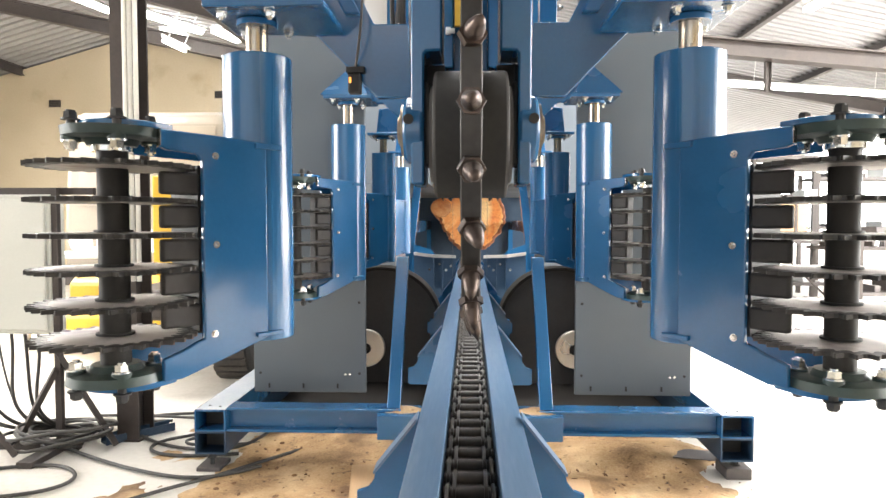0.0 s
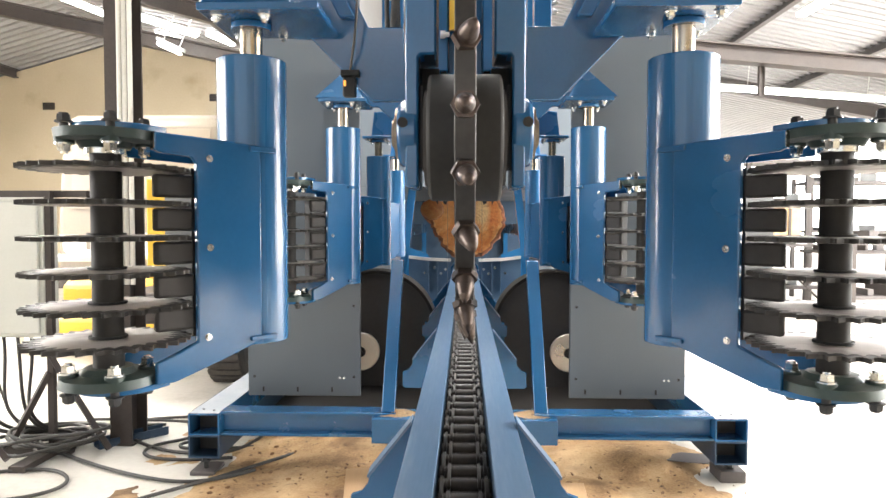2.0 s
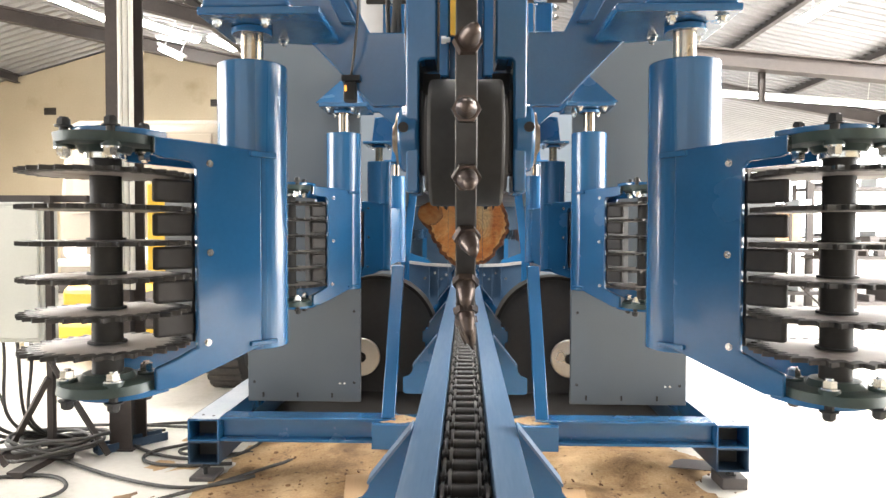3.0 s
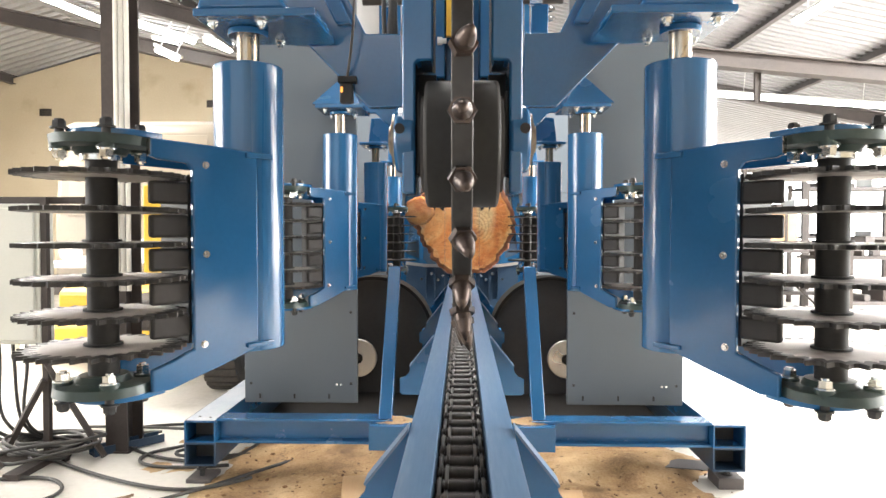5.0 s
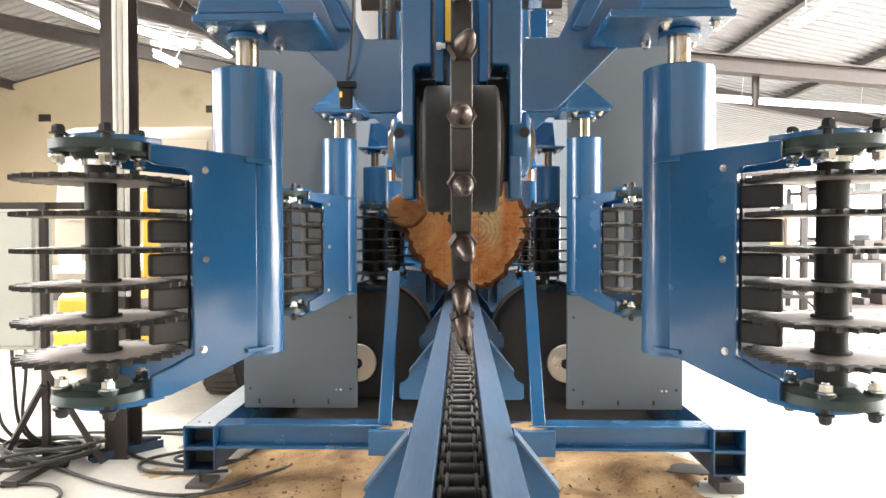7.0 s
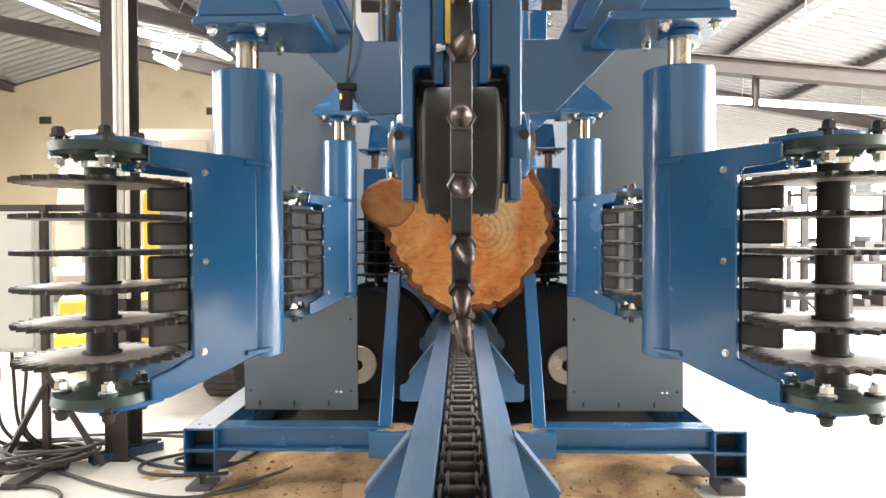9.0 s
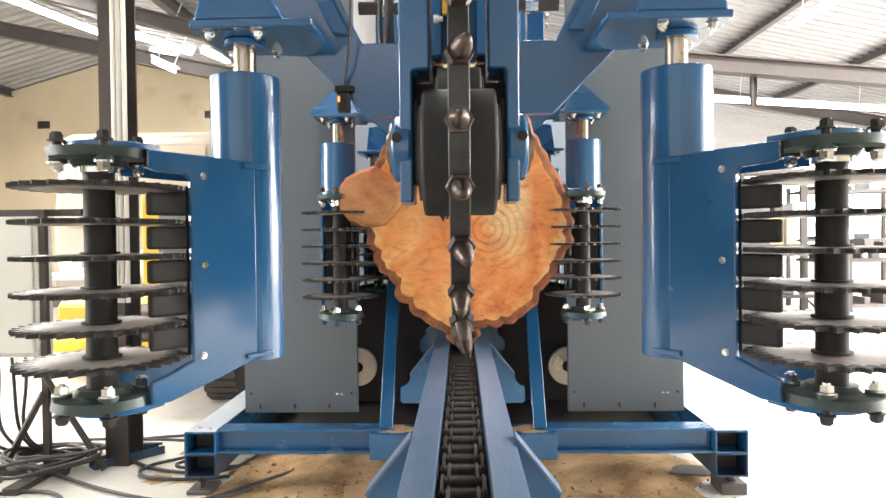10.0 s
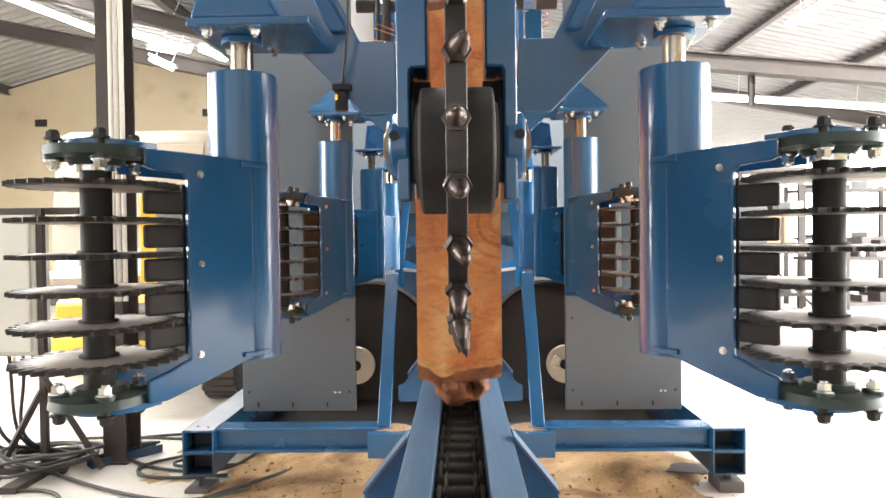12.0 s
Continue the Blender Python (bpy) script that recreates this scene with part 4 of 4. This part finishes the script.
for _s in (-1, 1):
    part("plate_end", bx(B(), *sorted((_s * 0.047, _s * 0.080)), -0.040, 0.040, -0.257, -0.112), BLUE, rear_fork, bevel=0.004)
    _teeth = [(_s * 0.018, -0.14)]
    for _k in range(6):
        _x = 0.018 + 0.013 * _k
        _teeth += [(_s * _x, -0.245 - 0.022 * (_k % 2)), (_s * (_x + 0.009), -0.262 + 0.026 * ((_k * 2) % 3) / 2)]
    part("scraper", prism(B(), _teeth + [(_s * 0.096, -0.14)], 0.045, 0.057), BLACK, rear_fork, "black toothed scraper plate")
ARM_Y = (1.5, 2.95, 4.28, 5.4)
ARM_X = (0.482, 0.540, 0.555, 0.56)
ARM_TOP = (1.434, 1.49, 1.50, 1.50)
arms = {}
for _i, _y in enumerate(ARM_Y):
    for _s in (-1, 1):
        arm_station(_s, _s * ARM_X[_i], _i)
        arms[_i, _s] = press_arm(_s, _s * ARM_X[_i], _y, ARM_TOP[_i])
overhead()
infeed()
cant, slab_l, slab_r = log_pieces()


# ---- the things round the machine ----
def column():
    o = thing("steel_column", pose(-1.635, 3.20, 0), "dark brown steel H column with pale conduits", "column", kind="structure")
    b = bx(B(), -0.070, 0.036, -0.08, -0.068, 0, 3.32)
    bx(b, -0.070, 0.036, 0.068, 0.08, 0, 3.32)
    bx(b, -0.025, -0.013, -0.068, 0.068, 0, 3.32)
    part("shaft", b, DARKSTEEL, o)
    part("base_plate", bx(B(), -0.080, 0.046, -0.09, 0.09, 0.001, 0.010), DARKSTEEL, o)
    for x in (0.008, 0.033, 0.060):
        part("conduit", cyl(B(), (x, -0.093, 0.78), (x, -0.093, 3.30), 0.011, seg=12), PALECABLE, o, "pale plastic conduit")


def sawdust():
    """Low heaps of sawdust under the machine, with an uneven edge."""
    b, grid, n, m = B(), [], 90, 44
    for j in range(m + 1):
        row = []
        for i in range(n + 1):
            x, y = -1.50 + 2.9 * i / n, 2.15 + 1.75 * j / m
            edge = min(1.0, 1.6 * ((1.34 if x < 0 else 1.20) - abs(x)) + 0.5 * noise.noise((2.1 * x, 2.1 * y, 3))) * min(1.0, 2.5 * (y - 2.2) + 0.4)
            h = 0.022 * edge + 0.024 * noise.noise((4 * x, 4 * y, 0)) + 0.009 * noise.noise((16 * x, 16 * y, 1)) + 0.003 * noise.noise((50 * x, 50 * y, 2))
            h += 0.05 * max(0, 1 - ((x - 0.75) / 0.4) ** 2 - ((y - 3.05) / 0.3) ** 2) + 0.03 * max(0, 1 - ((x + 0.4) / 0.5) ** 2 - ((y - 3.1) / 0.25) ** 2)
            row.append(b.verts.new((x, y, max(-0.006 if edge < 0.45 else 0.003 + 0.004 * noise.noise((9 * x, 9 * y, 6)), h - 0.008))))
        grid.append(row)
    for j in range(m):
        for i in range(n):
            b.faces.new((grid[j][i], grid[j][i + 1], grid[j + 1][i + 1], grid[j + 1][i]))
    solid("sawdust", b, DUST, "brown sawdust and bark crumbs heaped on the floor", "sawdust", kind="stuff")
    for s in (-1, 1):
        b, rows, n = B(), [], 24
        for r in (1.0, 0.75, 0.5, 0.25):
            rows.append([b.verts.new((s * 0.29 + (0.10 + 0.03 * noise.noise((2 * math.cos(a), 2 * math.sin(a), s))) * r * math.cos(a), 2.80 + 0.055 * r * math.sin(a), 0.262 + 0.022 * (1 - r) + 0.006 * noise.noise((9 * r * math.cos(a), 9 * r * math.sin(a), s)))) for a in [2 * math.pi * q / n for q in range(n)]])
        for lo, hi in zip(rows, rows[1:]):
            for q in range(n):
                b.faces.new((lo[q], lo[(q + 1) % n], hi[(q + 1) % n], hi[q]))
        b.faces.new(rows[-1])
        solid("sawdust_heap", b, DUST, "small heap of sawdust at the foot of a post", "sawdust", "sawdust heaps", "stuff")
    random.seed(5)
    b = B()
    for k in range(260):
        x, y, r = random.uniform(-1.0, 1.1), random.uniform(2.45, 3.5), random.uniform(0.003, 0.010)
        bmesh.ops.create_icosphere(b, subdivisions=1, radius=r, matrix=Matrix.Translation((x, y, 0.024 + r * 0.3)) @ pose(0, 0, 0, random.uniform(0, 90), 0, random.uniform(0, 180)) @ Matrix.Diagonal((1.6, 0.8, 0.5, 1)))
    solid("bark_chips", b, CHIP, "dark bark chips strewn over the sawdust", "chips", kind="stuff")
    for x, y, w, l, a in ((-0.41, 2.60, 0.13, 0.36, 8), (0.42, 2.52, 0.10, 0.26, -4)):
        ob = solid("floor_board", bx(B(), -w / 2, w / 2, -l / 2, l / 2, 0, 0.022), PLANK, "pale raw board lying on the floor under the rail", "board", "boards under the rail", bevel=0.002)
        ob.matrix_world = pose(x, y, 0.012, 0, 0, a)


def control_cabinet():
    o = thing("control_cabinet", pose(-2.17, 3.0, 0), "cream electrical cabinet on a dark angle-iron stand", "cabinet")
    part("body", bx(B(), -0.36, 0.235, 0, 0.11, 0.54, 1.19), CREAM, o, bevel=0.01)
    part("door", bx(B(), -0.34, 0.215, -0.018, 0.0, 0.56, 1.17), CREAM, o, bevel=0.006)
    for x in (0.238, -0.362):
        part("post", bx(B(), x, x + 0.028, 0.0, 0.028, 0.0, 1.22), DARKSTEEL, o)
        part("foot", bx(B(), x - 0.02, x + 0.05, -0.25, 0.3, 0.0, 0.028), DARKSTEEL, o)
    part("shelf_bar", bx(B(), -0.36, 0.42, 0.03, 0.06, 1.19, 1.222), DARKSTEEL, o)
    for p, q in (((0.25, 0.01, 0.45), (0.52, 0.01, 0.02)), ((0.25, -0.005, 0.38), (0.05, -0.005, 0.02)), ((-0.05, -0.14, 0.26), (0.18, -0.2, 0.04))):
        part("brace", cyl(B(), p, q, 0.017, seg=4), DARKSTEEL, o)
    part("floor_bar", bx(B(), -0.36, 0.35, -0.02, 0.02, 0.001, 0.036), DARKSTEEL, o)
    random.seed(9)
    for k in range(8):
        x = -0.33 + 0.066 * k
        pts = [(-2.17 + x, 3.05, 0.545), (-2.17 + x + 0.02, 3.04, 0.40), (-2.17 + x * 0.8 + random.uniform(-0.05, 0.1), 3.0, 0.22), (-2.05 + x * 0.6, 3.05, 0.06), (-1.9 + x * 0.4, 3.2 + 0.02 * k, 0.02), (-1.7 + 0.02 * k, 3.4, 0.02)]
        curve_tube("power_cable", pts, random.choice((0.005, 0.006, 0.008)), CABLE, None, "black power cable hanging from the cream cabinet", "cable", "cabinet cables")


def cables():
    random.seed(21)
    for k in range(9):
        r, cx, cy, z = 0.14 + 0.010 * k - 0.045 * (k % 3), -1.90 + random.uniform(-0.06, 0.06), 3.02 + random.uniform(-0.05, 0.05), 0.012 + 0.009 * k
        tilt, wob = random.uniform(0, 0.04), random.uniform(0, 6)
        pts = [(cx + r * (1.2 + 0.18 * math.sin(2 * a + wob)) * math.cos(a), cy + r * (1 + 0.15 * math.sin(3 * a + wob)) * math.sin(a), z + tilt * (1 + math.sin(a + wob))) for a in [2 * math.pi * q / 16 for q in range(17)]]
        curve_tube("coiled_cable", pts, 0.008, CABLE, None, "coil of grey-black cable on the floor", "cable", "coiled cables")
    loops = [[(-2.3, 2.55, 0.01), (-1.9, 2.85, 0.01), (-1.62, 2.72, 0.01), (-1.60, 2.52, 0.01), (-1.8, 2.42, 0.01), (-2.1, 2.4, 0.01)],
             [(-1.75, 3.3, 0.01), (-1.5, 3.05, 0.01), (-1.2, 2.95, 0.012), (-1.02, 3.0, 0.02), (-1.0, 3.25, 0.02)],
             [(-1.05, 2.95, 0.01), (-1.3, 2.88, 0.012), (-1.52, 2.95, 0.012), (-1.48, 3.15, 0.012), (-1.25, 3.22, 0.012), (-1.12, 3.1, 0.2), (-1.08, 3.05, 0.26)],
             [(-1.0, 3.1, 0.01), (-1.25, 3.0, 0.02), (-1.4, 3.06, 0.02), (-1.32, 3.16, 0.02), (-1.15, 3.15, 0.02)],
             [(-2.2, 3.2, 0.012), (-1.7, 2.86, 0.012), (-1.3, 2.66, 0.012), (-1.05, 2.62, 0.012), (-0.9, 2.8, 0.012)],
             [(-1.4, 2.3, 0.012), (-1.2, 2.55, 0.012), (-1.02, 2.68, 0.012), (-0.85, 2.95, 0.012), (-0.6, 3.2, 0.012)],
             [(-1.9, 3.35, 0.012), (-1.7, 3.62, 0.012), (-1.4, 3.55, 0.012), (-1.15, 3.62, 0.012)],
             [(-2.0, 3.5, 0.012), (-1.6, 3.5, 0.025), (-1.3, 3.42, 0.012), (-1.16, 3.45, 0.012)]]
    for pts in loops:
        curve_tube("floor_cable", pts, 0.008, CABLE, None, "black cable looped loosely over the floor", "cable", "floor cables")
    b = B()
    bx(b, 0, 0.33, 0, 0.075, 0.0, 0.007), bx(b, 0, 0.33, 0, 0.006, 0.007, 0.04), bx(b, 0, 0.33, 0.069, 0.075, 0.007, 0.04)
    ob = solid("steel_channel", b, STEELBLUE, "dusty dark blue steel channel offcut on the floor", "steel channel")
    ob.matrix_world = pose(-1.72, 3.05, 0.002, 0, 0, 48)


def wheel_of(o, x, y, r, w, name="wheel"):
    t = part(name, washer(B(), (x - w / 2, y, r), (x + w / 2, y, r), r, r * 0.55, 40), TYRE, o, "dusty black tyre", bevel=0.02)
    part("rim", cyl(B(), (x - w * 0.35, y, r), (x + w * 0.35, y, r), r * 0.56, seg=28), DARKSTEEL, t)
    for k in range(28):
        a = 2 * math.pi * k / 28
        c = (x, y + r * math.cos(a), r + r * math.sin(a))
        ob = part("tread", bx(B(), -w * 0.5, w * 0.5, -0.02, 0.02, -0.008, 0.012), TYRE, t)
        ob.matrix_local = Matrix.Translation(c) @ Matrix.Rotation(a - math.pi / 2, 4, "X")


def vehicles():
    o = thing("lorry", pose(-3.27, 6.6, 0), "beige lorry cab with a wide windscreen parked by the wall", "lorry")
    b = prism(B(), [(0, 0.55), (0, 1.15), (0.12, 2.12), (0.3, 2.2), (1.5, 2.2), (1.5, 0.55)], -0.85, 0.85, "yz")
    part("cab", b, CAB, o, bevel=0.07)
    g = prism(B(), [(0.005, 1.22), (0.105, 2.03), (0.095, 2.03), (-0.005, 1.22)], -0.70, 0.70, "yz")
    part("windscreen", g, GLASS, o, "dark reflecting windscreen", bevel=0.004)
    part("bumper", bx(B(), -0.88, 0.88, -0.08, 0.03, 0.42, 0.62), DARKSTEEL, o, bevel=0.02)
    part("grille", bx(B(), -0.5, 0.5, -0.02, 0.0, 0.72, 0.98), WHITE, o, bevel=0.01)
    for s in (-1, 1):
        part("headlight", cyl(B(), (s * 0.68, -0.03, 0.85), (s * 0.68, 0.0, 0.85), 0.09), ALU, o, "round headlight")
        part("wiper", cyl(B(), (s * 0.3 - 0.2, -0.02, 1.24), (s * 0.3 + 0.2, 0.03, 1.45), 0.008, seg=6), BLACK, o)
        wheel_of(o, s * 0.72, 0.75, 0.42, 0.24)
    o = thing("yellow_loader", pose(-2.15, 5.0, 0), "yellow painted loader with black mudguard and dusty tyres", "loader")
    part("chassis", bx(B(), -1.0, -0.16, 0.0, 1.4, 0.22, 0.34), YELLOW, o, bevel=0.03)
    part("hood", prism(B(), [(0.1, 0.42), (0.1, 0.58), (0.2, 0.64), (1.3, 0.64), (1.3, 0.341), (0.3, 0.341)], -1.0, -0.16, "yz"), YELLOW, o, bevel=0.02)
    part("mast", bx(B(), -0.33, -0.17, 0.12, 0.3, 0.641, 1.42), YELLOW, o, bevel=0.01)
    part("mast", bx(B(), 0.06, 0.15, 0.12, 0.3, 0.35, 1.42), BLACK, o, bevel=0.01)
    part("mudguard", bx(B(), -0.15, 0.72, -0.8, 0.9, 0.42, 0.62), DARKSTEEL, o, bevel=0.03)
    part("panel", bx(B(), -0.9, -0.3, 0.3, 0.32, 0.36, 0.41), BLACK, o)
    wheel_of(o, -0.55, 1.0, 0.30, 0.2)
    wheel_of(o, 0.58, -0.5, 0.27, 0.22)
    b = thing("white_bench", pose(-3.2, 5.3, 0), "white painted steel bench with small tools", "bench")
    part("top", bx(B(), -0.55, 0.45, 0, 0.5, 0.76, 0.80), WHITE, b, bevel=0.004)
    for x in (-0.5, 0.38):
        for y in (0.03, 0.42):
            part("leg", bx(B(), x, x + 0.05, y, y + 0.05, 0, 0.759), WHITE, b)
    part("vice", bx(bx(B(), -0.06, 0.06, 0.1, 0.25, 0.801, 0.85), -0.02, 0.02, 0.12, 0.2, 0.85, 0.95), WHITE, b)


CAB = material("dull_beige_cab_paint", [(0.24, 0.20, 0.155), (0.30, 0.255, 0.20)], (0.35, 0.55), 0, 2, 60, 0.05)
GLASS = bpy.data.materials.new("windscreen_glass")
GLASS.use_nodes = True
_g = GLASS.node_tree.nodes["Principled BSDF"]
_g.inputs["Base Color"].default_value, _g.inputs["Roughness"].default_value, _g.inputs["Metallic"].default_value = (0.27, 0.23, 0.18, 1), 0.32, 0.0


def far_side():
    """Steelwork standing in the glare on the open side."""
    for x, y, w, h, n in ((4.1, 8.6, 1.0, 1.95, 4), (5.6, 9.6, 1.4, 1.75, 3), (4.7, 7.4, 0.9, 0.95, 2)):
        o = thing("storage_rack", pose(x, y, 0), "dark steel rack loaded with offcuts in the glare", "rack", "steel racks")
        for sx in (-w / 2, w / 2):
            for sy in (0, 0.5):
                part("upright", bx(B(), sx - 0.025, sx + 0.025, sy, sy + 0.05, 0, h), DARKSTEEL, o)
        for k in range(n):
            z = 0.25 + (h - 0.35) * k / (n - 1)
            part("shelf", bx(B(), -w / 2 + 0.026, w / 2 - 0.026, 0.0, 0.54, z, z + 0.04), GIRDER, o)
            for q in range(3):
                random.seed(int(x * 100) + 10 * k + q)
                bw, bh = random.uniform(0.06, 0.16), random.uniform(0.04, 0.13)
                c = -w / 2 + 0.18 + q * (w - 0.3) / 3
                part("offcut", bx(B(), c, c + bw, 0.05, 0.45, z + 0.041, z + 0.041 + bh), (GIRDER, DARKSTEEL, WHITE)[q], o, bevel=0.004)
    o = thing("crate", pose(3.75, 7.9, 0), "tan wooden crate with a dark batten on a trestle", "crate")
    part("box", bx(B(), -0.17, 0.17, 0, 0.3, 0.95, 1.27), PLANK, o, bevel=0.004)
    part("batten", bx(B(), 0.02, 0.05, -0.015, 0.0, 0.94, 1.3), DARKSTEEL, o)
    part("trestle_top", bx(B(), -0.3, 0.5, 0, 0.3, 0.91, 0.949), DARKSTEEL, o)
    for xx in (-0.26, 0.44):
        part("leg", bx(B(), xx, xx + 0.04, 0.1, 0.14, 0, 0.909), DARKSTEEL, o)
    part("brace", cyl(B(), (-0.24, 0.12, 0.85), (0.44, 0.12, 0.2), 0.012, seg=6), DARKSTEEL, o)


    o = thing("work_bench", pose(5.0, 8.1, 0), "grey steel bench crowded with parts in the glare", "bench")
    part("top", bx(B(), -0.7, 0.9, 0, 0.6, 0.72, 0.76), GIRDER, o)
    for xx in (-0.66, 0.84):
        for yy in (0.03, 0.53):
            part("leg", bx(B(), xx, xx + 0.05, yy, yy + 0.05, 0, 0.719), DARKSTEEL, o)
    random.seed(77)
    for k in range(9):
        c, w, h = -0.62 + 0.16 * k, random.uniform(0.05, 0.12), random.uniform(0.04, 0.2)
        ob = solid("machine_part", cyl(bx(B(), -w / 2, w / 2, 0, 0.14, 0.0, h * 0.6), (0, 0.07, h * 0.6), (0, 0.07, h), w * 0.35, seg=12), (DARKSTEEL, GIRDER, ALU)[k % 3], "small steel machine part on the bench", "machine part", "parts on the bench", bevel=0.004)
        ob.matrix_world = pose(5.0 + c, 8.1 + random.uniform(0.05, 0.4), 0.762, 0, 0, random.uniform(-30, 30))


ob = solid("sheet_offcut", bx(B(), -0.11, 0.11, -0.075, 0.075, 0.0, 0.003), GIRDER, "grey steel sheet offcut lying in the sawdust", "steel sheet")
ob.matrix_world = pose(1.0, 2.95, 0.034, -3, 2, -6)
column()
sawdust()
control_cabinet()
cables()
vehicles()
far_side()
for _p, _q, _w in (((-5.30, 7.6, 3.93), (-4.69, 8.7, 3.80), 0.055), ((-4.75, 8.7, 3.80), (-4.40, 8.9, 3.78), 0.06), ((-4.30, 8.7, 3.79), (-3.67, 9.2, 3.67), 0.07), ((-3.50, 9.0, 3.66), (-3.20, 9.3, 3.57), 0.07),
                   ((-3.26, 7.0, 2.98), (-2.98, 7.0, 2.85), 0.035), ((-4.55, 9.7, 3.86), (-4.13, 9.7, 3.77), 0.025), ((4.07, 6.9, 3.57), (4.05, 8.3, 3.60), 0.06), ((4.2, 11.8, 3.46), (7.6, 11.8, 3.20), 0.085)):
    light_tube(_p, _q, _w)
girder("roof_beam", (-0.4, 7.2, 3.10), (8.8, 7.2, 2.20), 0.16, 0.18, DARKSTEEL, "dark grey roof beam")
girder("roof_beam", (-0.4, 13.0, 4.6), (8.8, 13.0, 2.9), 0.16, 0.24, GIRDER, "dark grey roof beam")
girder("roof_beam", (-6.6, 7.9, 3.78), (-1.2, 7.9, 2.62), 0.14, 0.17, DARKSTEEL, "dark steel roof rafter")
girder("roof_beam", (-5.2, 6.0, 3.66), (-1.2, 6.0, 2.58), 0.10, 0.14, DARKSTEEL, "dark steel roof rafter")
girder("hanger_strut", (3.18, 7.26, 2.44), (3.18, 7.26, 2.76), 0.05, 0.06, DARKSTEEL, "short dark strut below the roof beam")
for _x, _z in ((4.43, 4.05), (6.2, 3.66), (-3.0, 3.45), (-7.5, 3.50)):
    girder("roof_purlin", (_x, -4.9, _z), (_x, 14.0, _z), 0.09, 0.14, GIRDER, "dark grey roof purlin")


# ---- what moves ----
LOG = [(0.0, 8.15), (1.5, 7.40), (2.5, 6.95), (4.8, 5.55), (5.6, 5.10), (6.4, 4.62), (7.2, 4.17), (8.8, 3.27), (9.4, 2.93), (10.0, 2.58), (10.55, 2.31), (11.1, 2.07), (11.5, 1.88), (12.0, 1.63)]
REST, WAIT, IDLE, SHUT = 50.0, 57.0, 46.0, 101.0


def arm_pose(s, i, swing):
    """swing: degrees that the arm has turned from straight outwards towards the camera."""
    return pose(s * ARM_X[i], ARM_Y[i], 0, 0, 0, -swing if s > 0 else 180 + swing)


def motions():
    walk(cant, [(t, pose(0, y, LOG_Z)) for t, y in LOG])
    walk(chain, [(t, pose(0, y - 8.15, RAIL_Z)) for t, y in LOG])
    till = [(t, pose(0, y, LOG_Z)) for t, y in LOG if t < 10.5]
    fall_r = [(10.55, 0.0, 2.31, 1.09, 0), (10.6, 0.004, 2.30, 1.09, 0), (10.7, 0.03, 2.25, 1.06, -4), (10.8, 0.09, 2.22, 0.88, -17), (10.9, 0.13, 2.12, 0.50, -23), (11.0, 0.22, 2.02, 0.32, -32),
              (11.1, 0.38, 1.50, 0.14, -46), (11.2, 0.54, 0.95, 0.02, -62), (11.3, 0.68, 0.50, -0.04, -76), (11.4, 0.78, 0.35, -0.07, -82), (11.5, 0.86, 0.15, -0.09, -86), (11.7, 0.88, -0.2, -0.10, -88), (12.0, 0.88, -0.25, -0.10, -88)]
    walk(slab_r, till + [(t, pose(x, y, z, 0, a, 0)) for t, x, y, z, a in fall_r])
    fall_l = [(10.55, 0.0, 2.31, 1.09, 0), (10.6, -0.01, 2.30, 1.085, 0), (10.7, -0.03, 2.25, 0.96, 6), (10.8, -0.10, 2.18, 0.58, 19), (10.9, -0.12, 2.06, 0.40, 32), (11.0, -0.22, 1.95, 0.25, 45),
              (11.1, -0.38, 1.36, 0.08, 56), (11.2, -0.52, 0.80, -0.02, 70), (11.3, -0.64, 0.42, -0.06, 79), (11.4, -0.72, 0.22, -0.08, 84), (11.5, -0.77, 0.05, -0.09, 86), (11.7, -0.78, -0.2, -0.10, 88), (12.0, -0.78, -0.25, -0.10, 88)]
    turning = {10.7: 3, 10.8: 8, 10.9: 14, 11.0: 16, 11.1: 14, 11.2: 8}
    walk(slab_l, till + [(t, pose(x, y, z, 0, a, turning.get(t, 0))) for t, x, y, z, a in fall_l])
    walk(fork, [(0.0, pose(0, 1.2, 1.242)), (12.0, pose(0, 1.2, 1.242))])
    walk(rear_fork, [(t, pose(0, 2.0, 1.395 + h)) for t, h in ((0.0, 0.0), (9.65, 0.0), (9.9, 0.06), (10.2, 0.14), (10.4, 0.24), (10.6, 0.42), (10.8, 0.53), (11.1, 0.62), (12.0, 0.64))])
    swings = {(1, -1): [(0, WAIT), (9.75, WAIT), (9.95, SHUT), (10.65, SHUT), (10.8, WAIT + 6), (10.9, WAIT), (12, WAIT)],
              (1, 1): [(0, WAIT), (9.65, WAIT), (9.85, SHUT), (10.7, SHUT), (10.88, WAIT + 4), (11.0, WAIT), (12, WAIT)],
              (2, -1): [(0, IDLE), (6.75, IDLE), (7.05, SHUT), (10.6, SHUT), (10.85, IDLE), (12, IDLE)],
              (2, 1): [(0, IDLE), (6.75, IDLE), (7.0, SHUT), (10.6, SHUT), (10.85, IDLE), (12, IDLE)],
              (3, -1): [(0, IDLE), (4.3, IDLE), (4.6, SHUT), (10.6, SHUT), (10.85, IDLE), (12, IDLE)],
              (3, 1): [(0, IDLE), (4.2, IDLE), (4.5, SHUT), (10.6, SHUT), (10.85, IDLE), (12, IDLE)],
              (0, -1): [(0, REST), (12, REST)], (0, 1): [(0, REST), (12, REST)]}
    for (i, s), rows in swings.items():
        walk(arms[i, s], [(t, arm_pose(s, i, a)) for t, a in rows])


motions()
